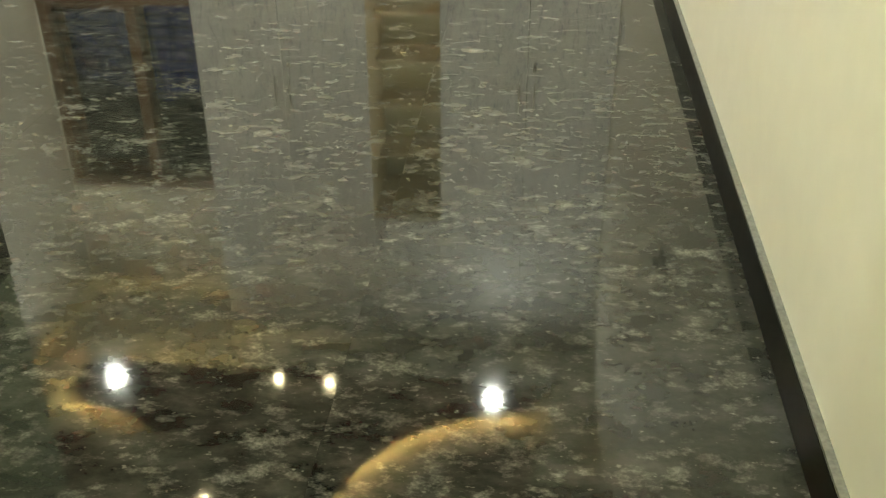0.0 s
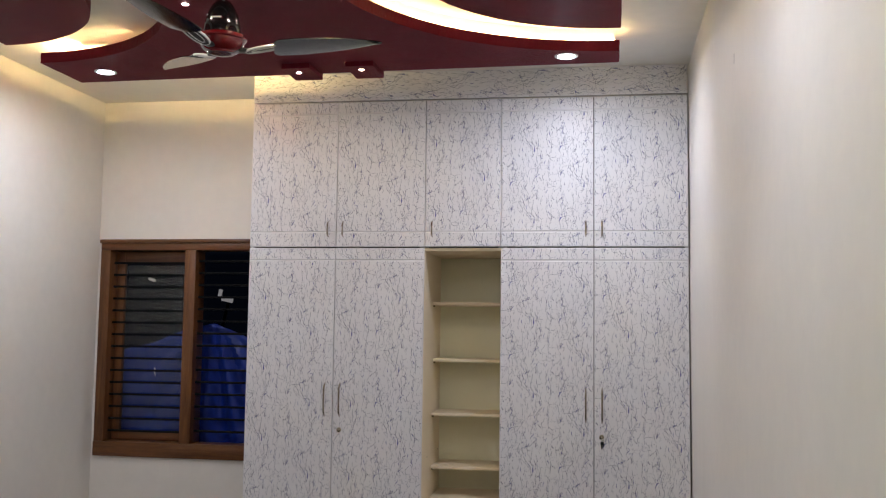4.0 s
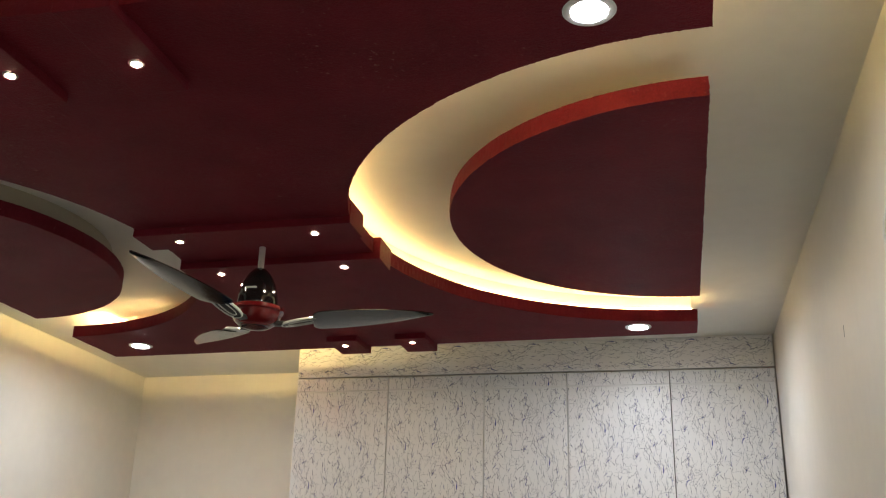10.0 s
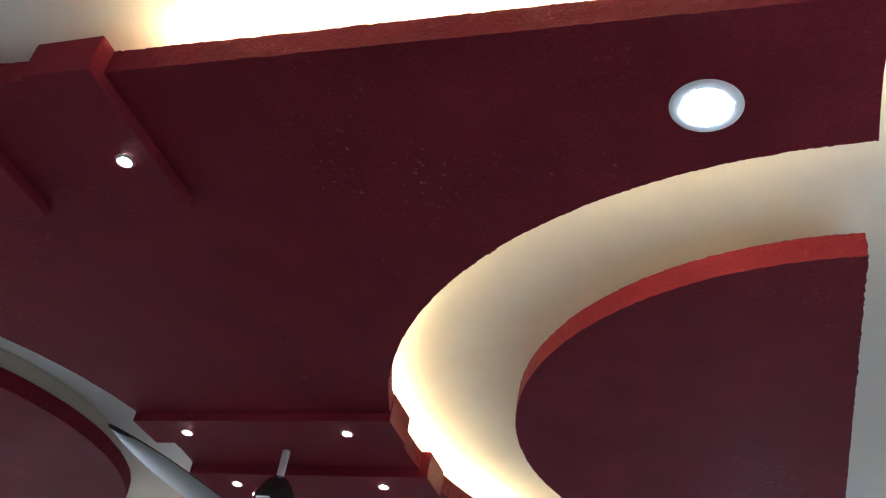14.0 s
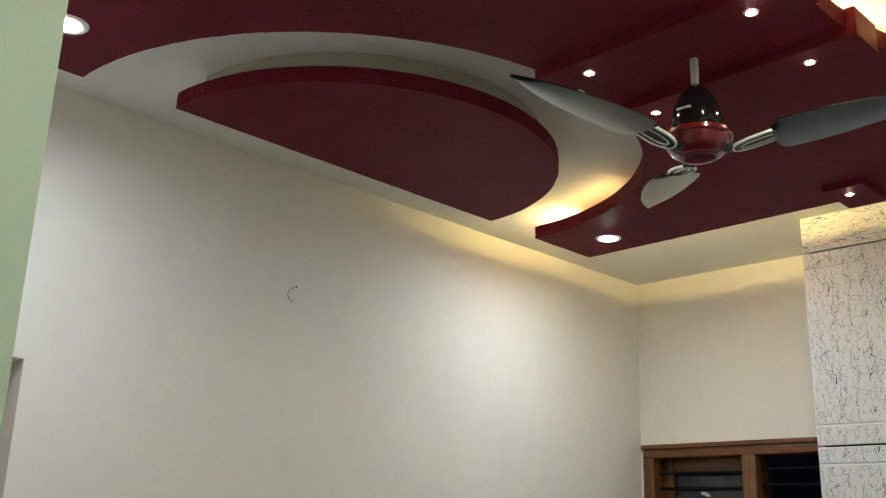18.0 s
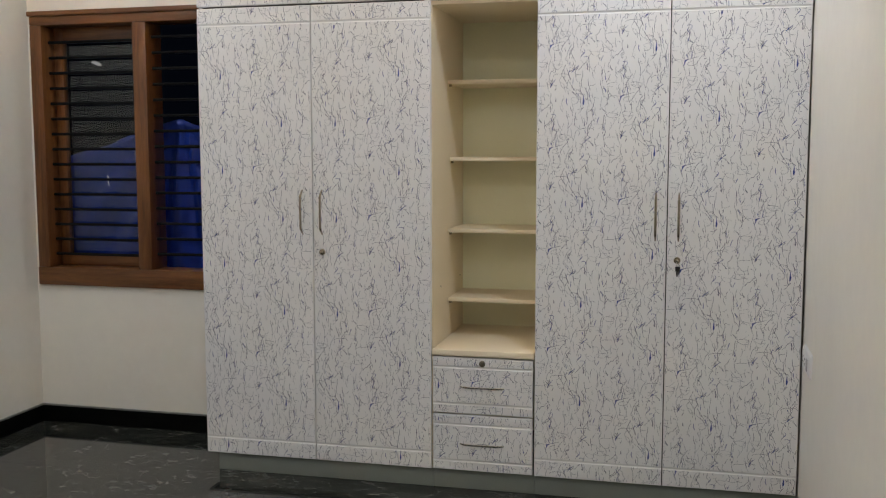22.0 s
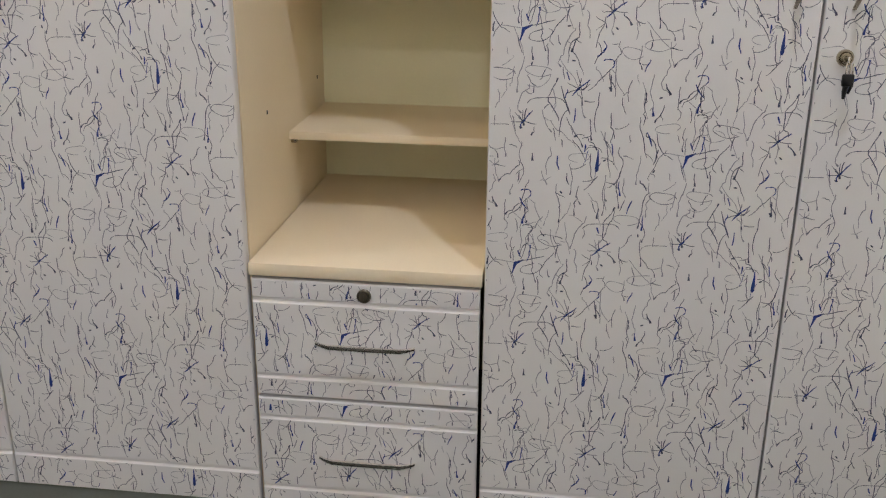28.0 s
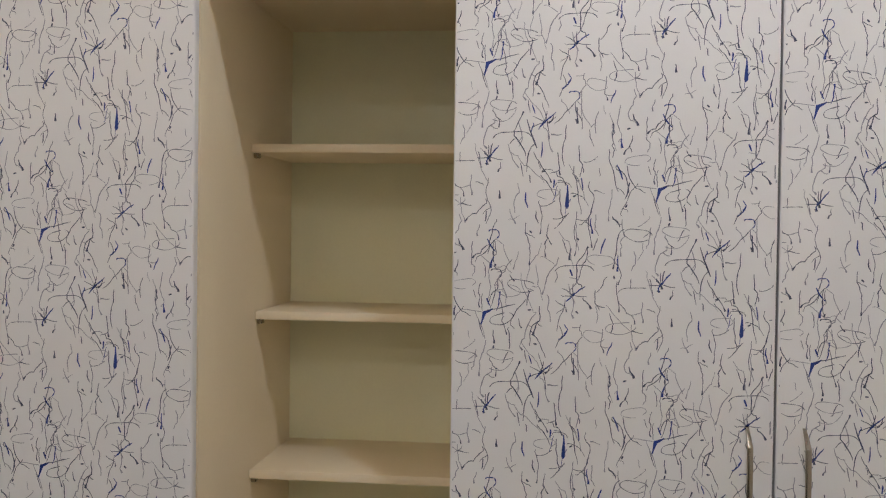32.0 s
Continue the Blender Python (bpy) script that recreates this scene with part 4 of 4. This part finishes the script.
part("ledge", box(bmesh.new(), XR + 0.015, XR + 0.028, Y0 + 0.046, Y1 - 0.046, Z0 + 0.0455, Z0 + 0.058, 0.003), TEAK_Y, win2)
for ya, yb in ((1.061, Y1 - 0.046), (Y0 + 0.046, 0.999)):
    sh = part("shutter", box(bmesh.new(), XR + 0.035, XR + 0.075, yb - 0.06, yb, Z0 + 0.047, Z1 - 0.047, 0.006), TEAK_V, win2)
    part("shutter_rail", box(bmesh.new(), XR + 0.035, XR + 0.075, ya, ya + 0.06, Z0 + 0.047, Z1 - 0.047, 0.006), TEAK_V, sh)
    part("shutter_rail", box(bmesh.new(), XR + 0.035, XR + 0.075, ya + 0.061, yb - 0.061, Z0 + 0.047, Z0 + 0.115, 0.006), TEAK_Y, sh)
    part("shutter_rail", box(bmesh.new(), XR + 0.035, XR + 0.075, ya + 0.061, yb - 0.061, Z1 - 0.115, Z1 - 0.047, 0.006), TEAK_Y, sh)
    part("shutter_panel", box(bmesh.new(), XR + 0.058, XR + 0.068, ya + 0.055, yb - 0.055, Z0 + 0.11, Z1 - 0.11), OLIVE, sh, "dark olive-brown shutter panel", False)

# ---- door in the west wall ----
door = thing("door_1", SKEW, "dark teak door set deep in the wall, closed", "door")
door["kind"] = "structure"
for name, ya, yb, z0, z1 in (("jamb", DOOR_Y1 - 0.07, DOOR_Y1 - 0.0005, 0.001, DOOR_Z - 0.071), ("jamb", DOOR_Y0 + 0.0005, DOOR_Y0 + 0.07, 0.001, DOOR_Z - 0.071), ("head", DOOR_Y0 + 0.0005, DOOR_Y1 - 0.0005, DOOR_Z - 0.07, DOOR_Z - 0.0005)):
    part(name, box(bmesh.new(), XL - 0.19, XL - 0.10, ya, yb, z0, z1, 0.004), TEAK_V, door)
leaf = part("leaf", box(bmesh.new(), XL - 0.175, XL - 0.14, DOOR_Y0 + 0.072, DOOR_Y1 - 0.072, 0.006, DOOR_Z - 0.073, 0.003), TEAK_V, door)
part("handle", tube(bmesh.new(), [(XL - 0.139, DOOR_Y1 - 0.13, 1.0), (XL - 0.10, DOOR_Y1 - 0.13, 1.0), (XL - 0.095, DOOR_Y1 - 0.16, 1.0), (XL - 0.095, DOOR_Y1 - 0.24, 1.0)], 0.009), CHROME, leaf)


# ---- ceiling fan ----
fan = thing("ceiling_fan", SKEW @ pose(-1.465, 3.815, 2.835, 0, 0, 0), "three-blade black and red ceiling fan with grey blades, at rest", "ceiling fan")
part("motor_housing", lathe([(0.052, -0.023), (0.066, -0.018), (0.079, -0.008), (0.088, 0.005), (0.0935, 0.020), (0.0955, 0.028), (0.100, 0.030), (0.102, 0.034), (0.100, 0.046), (0.090, 0.051), (0.07, 0.052)], 48), FAN_RED, fan, "glossy dark red motor housing with a flange")
part("bottom_cap", lathe([(0.030, -0.027), (0.050, -0.027), (0.057, -0.024), (0.058, -0.021), (0.05, -0.0195)], 44), FAN_RED, fan, "dark red bottom cap")
part("canopy", lathe([(0.074, 0.050), (0.076, 0.066), (0.074, 0.095), (0.065, 0.137), (0.048, 0.174), (0.028, 0.198), (0.015, 0.206)], 44), FAN_BLACK, fan, "glossy black bell-shaped canopy")
part("down_rod", lathe([(0.0115, 0.19), (0.0125, PANEL_Z - 2.835 + 0.004)], 20), FAN_ROD, fan, "grey down rod")
part("badge", box(bmesh.new(), -0.022, 0.022, -0.0755, -0.066, 0.106, 0.112, 0.001), GREY_PLASTIC, fan, "small pale maker's badge")


def blade_mesh():
    """A long blade, widest near the root, drawn out to a point, with twist and camber."""
    bm = bmesh.new()
    n, rows_ = 22, []
    for k in range(n + 1):
        s = k / n
        r = 0.215 + 0.45 * s
        wide = 0.080 * min(1, (0.92 + 0.4 * s)) * (1 - s ** 2.6) ** 0.9 * (0.72 + 0.28 * min(1, s / 0.05) ** 0.5) + 0.002
        tw = radians(s - 8)
        row = []
        for j in range(7):
            c = -1 + 2 * j / 6
            y, z = c * wide - 0.012 * s, -0.005 * (1 - c * c) + 0.042 * s
            row.append(((r, y * math.cos(tw), z + y * math.sin(tw))))
        rows_.append(row)
    top = [[bm.verts.new(p) for p in row] for row in rows_]
    low = [[bm.verts.new((p[0], p[1], p[2] - 0.009 + 0.005 * k / n)) for p in row] for row in rows_]
    for k in range(n):
        for j in range(6):
            bm.faces.new((top[k][j], top[k + 1][j], top[k + 1][j + 1], top[k][j + 1]))
            bm.faces.new((low[k][j], low[k][j + 1], low[k + 1][j + 1], low[k + 1][j]))
        for j in (0, 6):
            bm.faces.new((top[k][j], top[k + 1][j], low[k + 1][j], low[k][j]))
    for k in (0, n):
        for j in range(6):
            bm.faces.new((top[k][j], top[k][j + 1], low[k][j + 1], low[k][j]))
    return bm


def ring_mesh():
    """Two slim chrome bands that frame the long oval bracket between motor and blade."""
    bm = bmesh.new()
    for half, wide, thick, drop in ((0.076, 0.034, 0.0044, 0.0), (0.054, 0.016, 0.0022, -0.0035)):
        rings = []
        for k in range(44):
            a = 2 * math.pi * k / 44
            c, q = math.cos(a), math.sin(a)
            cx, cy = abs(c) ** 0.8 * (1 if c > 0 else -1), abs(q) ** 0.9 * (1 if q > 0 else -1)
            ring = []
            for j in range(8):
                u, v = thick * math.cos(2 * math.pi * j / 8), 1.3 * thick * math.sin(2 * math.pi * j / 8)
                ring.append(bm.verts.new((0.176 + half * cx + u * c, wide * cy + u * q, -0.008 + drop + v + 0.22 * half * cx)))
            rings.append(ring)
        for k in range(44):
            for j in range(8):
                bm.faces.new((rings[k][j], rings[(k + 1) % 44][j], rings[(k + 1) % 44][(j + 1) % 8], rings[k][(j + 1) % 8]))
    return bm


def bracket_mesh():
    """The long oval black web inside the bands, with its tongue under the motor."""
    out = [(0.176 + 0.075 * math.cos(2 * math.pi * k / 36), 0.033 * math.sin(2 * math.pi * k / 36)) for k in range(36)]
    bm = prism(bmesh.new(), out, -0.010, -0.003)
    for v in bm.verts:
        v.co.z += 0.216 * (v.co.x - 0.176)
    box(bm, 0.070, 0.112, -0.018, 0.018, -0.028, -0.012, 0.003)
    box(bm, 0.205, 0.262, -0.031, 0.031, 0.000, 0.007, 0.002)
    return bm


blade_me = mesh_of("blade", blade_mesh(), FAN_BLADE)
arm_me = mesh_of("bracket", bracket_mesh(), KEY_BLACK)
ring_me = mesh_of("bracket_ring", ring_mesh(), FAN_SILVER)
for a in (16, 136, 256):
    m = pose(0, 0, 0.012, 0, 0, a + 0.9)
    b = new("blade", blade_me)
    b.parent, b.matrix_local = fan, m
    for nm, me in (("bracket", arm_me), ("bracket_ring", ring_me)):
        o = new(nm, me)
        o.parent = b
    tagged(b, "smoke-grey pointed blade")


# ---- switches, sockets and marks ----
def plate(name, at, w, h, rockers, label, category, group=""):
    """A modular switch plate that faces +x in its own space."""
    ob = thing(name, at, label, category, group)
    bm = bmesh.new()
    box(bm, 0.0, 0.0112, -w / 2, w / 2, -h / 2, h / 2)
    for v in bm.verts:
        if v.co.x > 0.005:
            v.co.y, v.co.z = v.co.y - math.copysign(0.006, v.co.y), v.co.z - math.copysign(0.011, v.co.z)
    bmesh.ops.bevel(bm, geom=list(bm.edges), offset=0.0016, segments=2, affect="EDGES", profile=0.5)
    part("plate", bm, WHITE_PLASTIC, ob)
    part("frame", box(bmesh.new(), 0.0108, 0.0135, -w / 2 + 0.02, w / 2 - 0.02, -h / 2 + 0.018, h / 2 - 0.018, 0.001), TRIM_WHITE, ob)
    for y0, y1, kind in rockers:
        if kind == "blank":
            part("rocker", box(bmesh.new(), 0.0132, 0.0185, y0, y1, -h / 2 + 0.026, h / 2 - 0.026, 0.0015), WHITE_PLASTIC, ob)
        elif kind == "rocker":
            part("rocker", box(bmesh.new(), 0.0132, 0.0175, y0, y1, -h / 2 + 0.026, h / 2 - 0.026, 0.0015), GREY_PLASTIC, ob)
        else:
            s = part("socket", box(bmesh.new(), 0.0132, 0.0155, y0, y1, -h / 2 + 0.024, h / 2 - 0.024, 0.001), WHITE_PLASTIC, ob)
            c = (y0 + y1) / 2
            for dy, dz, r in ((0, 0.012, 0.0042), (-0.010, -0.008, 0.003), (0.010, -0.008, 0.003)):
                bm = cyl(bmesh.new(), r, r, 0.0, 0.0012, 14)
                bmesh.ops.rotate(bm, verts=bm.verts, matrix=Matrix.Rotation(radians(90), 3, "Y"))
                part("socket_hole", moved(bm, 0.0152, c + dy, dz), SLOT, s)
    return ob


west = lambda y, z: SKEW @ pose(XL + 0.0005, y, z)
east = lambda y, z: SKEW @ pose(XR - 0.0005 + lean(y, z), y, z, 0, 0, 180)
plate("switch_plate", west(3.01, 1.445), 0.25, 0.10, [(-0.075, -0.032, "rocker"), (-0.026, 0.02, "rocker"), (0.026, 0.07, "rocker")],
      "wide white switch plate with three grey rockers on the wall", "switch")
plate("switch_plate", west(4.655, 0.585), 0.275, 0.104, [(-0.095, -0.05, "blank"), (-0.038, -0.002, "socket"), (0.012, 0.05, "socket")],
      "wide white socket plate low on the wall", "socket")
s = plate("socket_plate", east(2.985, 0.748), 0.27, 0.098, [(-0.105, -0.05, "socket"), (-0.03, 0.0, "rocker"), (0.02, 0.05, "rocker")],
          "wide white socket plate with a white plug in it", "socket")
part("plug", box(bmesh.new(), 0.0155, 0.040, -0.098, -0.060, -0.018, 0.02, 0.007), WHITE_PLASTIC, s, "white plug adapter")
plate("socket_plate", east(5.665, 0.705), 0.25, 0.10, [(-0.085, -0.03, "socket"), (-0.015, 0.02, "socket"), (0.04, 0.075, "rocker")], "wide white socket plate beside the wardrobe", "socket")

# wires and marks left on the walls
ob = thing("cable_stub", SKEW @ pose(XR - 0.001 + lean(3.03, 2.72), 3.03, 2.72), "short white cable stub with a clip on the wall", "cable")
part("wire", tube(bmesh.new(), [(-0.002, -0.02, 0.10), (-0.012, -0.008, 0.06), (-0.014, 0.004, 0.03), (-0.012, 0.008, 0.0)], 0.0035, 8), WHITE_PLASTIC, ob)
bm = box(bmesh.new(), -0.018, 0.0, -0.012, 0.012, -0.03, 0.008, 0.003)
bmesh.ops.rotate(bm, verts=bm.verts, matrix=Matrix.Rotation(radians(-28), 3, "X"))
part("clip", bm, WHITE_PLASTIC, ob)
ob = thing("wall_slot", SKEW @ pose(XR - 0.001 + lean(3.80, 2.71), 3.80, 2.71), "narrow dark slot with a wire end in the wall", "cable")
part("wire", box(bmesh.new(), -0.004, 0.0, -0.004, 0.004, -0.02, 0.02, 0.001), SLOT, ob)
ob = thing("cable_stub", SKEW @ pose(XL + 0.001, 3.81, 2.702), "thin pale cable loop poking out of the wall", "cable")
part("wire", tube(bmesh.new(), [(0.002, 0.022, 0.034), (0.012, 0.004, 0.026), (0.018, -0.016, 0.010), (0.018, -0.020, -0.008), (0.014, -0.006, -0.024), (0.010, 0.014, -0.030)], 0.0032, 8), CABLE, ob)
part("hole", box(bmesh.new(), 0.0, 0.0015, 0.030, 0.037, 0.036, 0.043, 0.0005), SLOT, ob, "small dark hole")

# ---- outside ----
bm = bmesh.new()
box(bm, -60, 60, YB + 0.4, 80, -0.6, -0.4)
setting("ground", bm, NIGHT_WALL)


def tarp_sheet(nx=120, nz=70):
    bm = bmesh.new()
    grid = []
    for i in range(nx + 1):
        col = []
        for k in range(nz + 1):
            x, s = -3.95 + 2.4 * i / nx, k / nz
            d = x + 2.66
            top = 1.715 + (0.30 * d if d < 0 else -0.42 * d) + 0.02 * noise.noise((x * 4, 0, 0))
            z = -0.39 + (top + 0.39) * s
            fold = math.atan2(d, 1.78 - z)
            y = 6.76 + 0.042 * math.sin(fold * 19) * min(1, (1.75 - z) * 1.6) + 0.05 * noise.noise((x * 2.1, z * 0.7, 0)) + 0.014 * noise.noise((x * 13 - z * 5, z * 8, 5))
            col.append(bm.verts.new((x, y, z)))
        grid.append(col)
    for i in range(nx):
        for k in range(nz):
            bm.faces.new((grid[i][k], grid[i + 1][k], grid[i + 1][k + 1], grid[i][k + 1]))
    return bm


ob = new("tarpaulin", mesh_of("tarpaulin", tarp_sheet(), TARP))
so = ob.modifiers.new("thick", "SOLIDIFY")
so.thickness = 0.002
tagged(ob, "crumpled blue tarpaulin hung outside the window", "tarpaulin")

# unidentified white thing far off; glow stands in for its light, pole added
ob = thing("distant_lamp", pose(-6.14, 16.0, 2.18, 0, 12, 20), "small lit white shape far off in the dark", "lamp")
part("glow_head", box(bmesh.new(), -0.13, 0.07, -0.05, 0.05, -0.045, 0.035, 0.015), FAR_GLOW, ob)
part("bracket", box(bmesh.new(), -0.20, -0.14, -0.04, 0.04, 0.0, 0.14, 0.01), FAR_GLOW, ob)
part("pole", lathe([(0.04, -2.55), (0.03, -0.06)], 12), IRON, ob)

ob = thing("distant_lamp", pose(-8.80, 16.0, 1.66), "tiny white street lamp far off in the dark", "lamp")
part("glow_head", lathe([(0.02, -0.03), (0.045, -0.01), (0.045, 0.01), (0.02, 0.03)], 16), FAR_POINT, ob)
part("pole", lathe([(0.04, -2.06), (0.03, -0.035)], 12), IRON, ob)

# scraps left on the pane
ob = thing("label_scrap", SKEW @ pose(-3.075, YB + 0.1015, 2.010, 0, 8, 0), "torn white label scrap stuck on the window pane", "label")
bm = prism(bmesh.new(), [(-0.034, 0.004), (-0.020, 0.014), (0.004, 0.012), (0.030, 0.002), (0.034, -0.008), (0.012, -0.010), (-0.016, -0.004)], 0.0, 0.0012)
bmesh.ops.rotate(bm, verts=bm.verts, matrix=Matrix.Rotation(radians(90), 3, "X"))
part("paper", bm, SCRAP, ob)
# dab of dried paint on the pane
ob = thing("paint_smear", SKEW @ pose(-3.03, YB + 0.1025, 1.36), "thin white paint smear dried on the window pane", "paint smear")
part("smear", tube(bmesh.new(), [(0.0, 0, 0.035), (0.004, 0, 0.02), (0.002, 0, 0.0), (0.008, 0, -0.025)], [0.002, 0.004, 0.003, 0.0015], 8), WHITE_PLASTIC, ob)
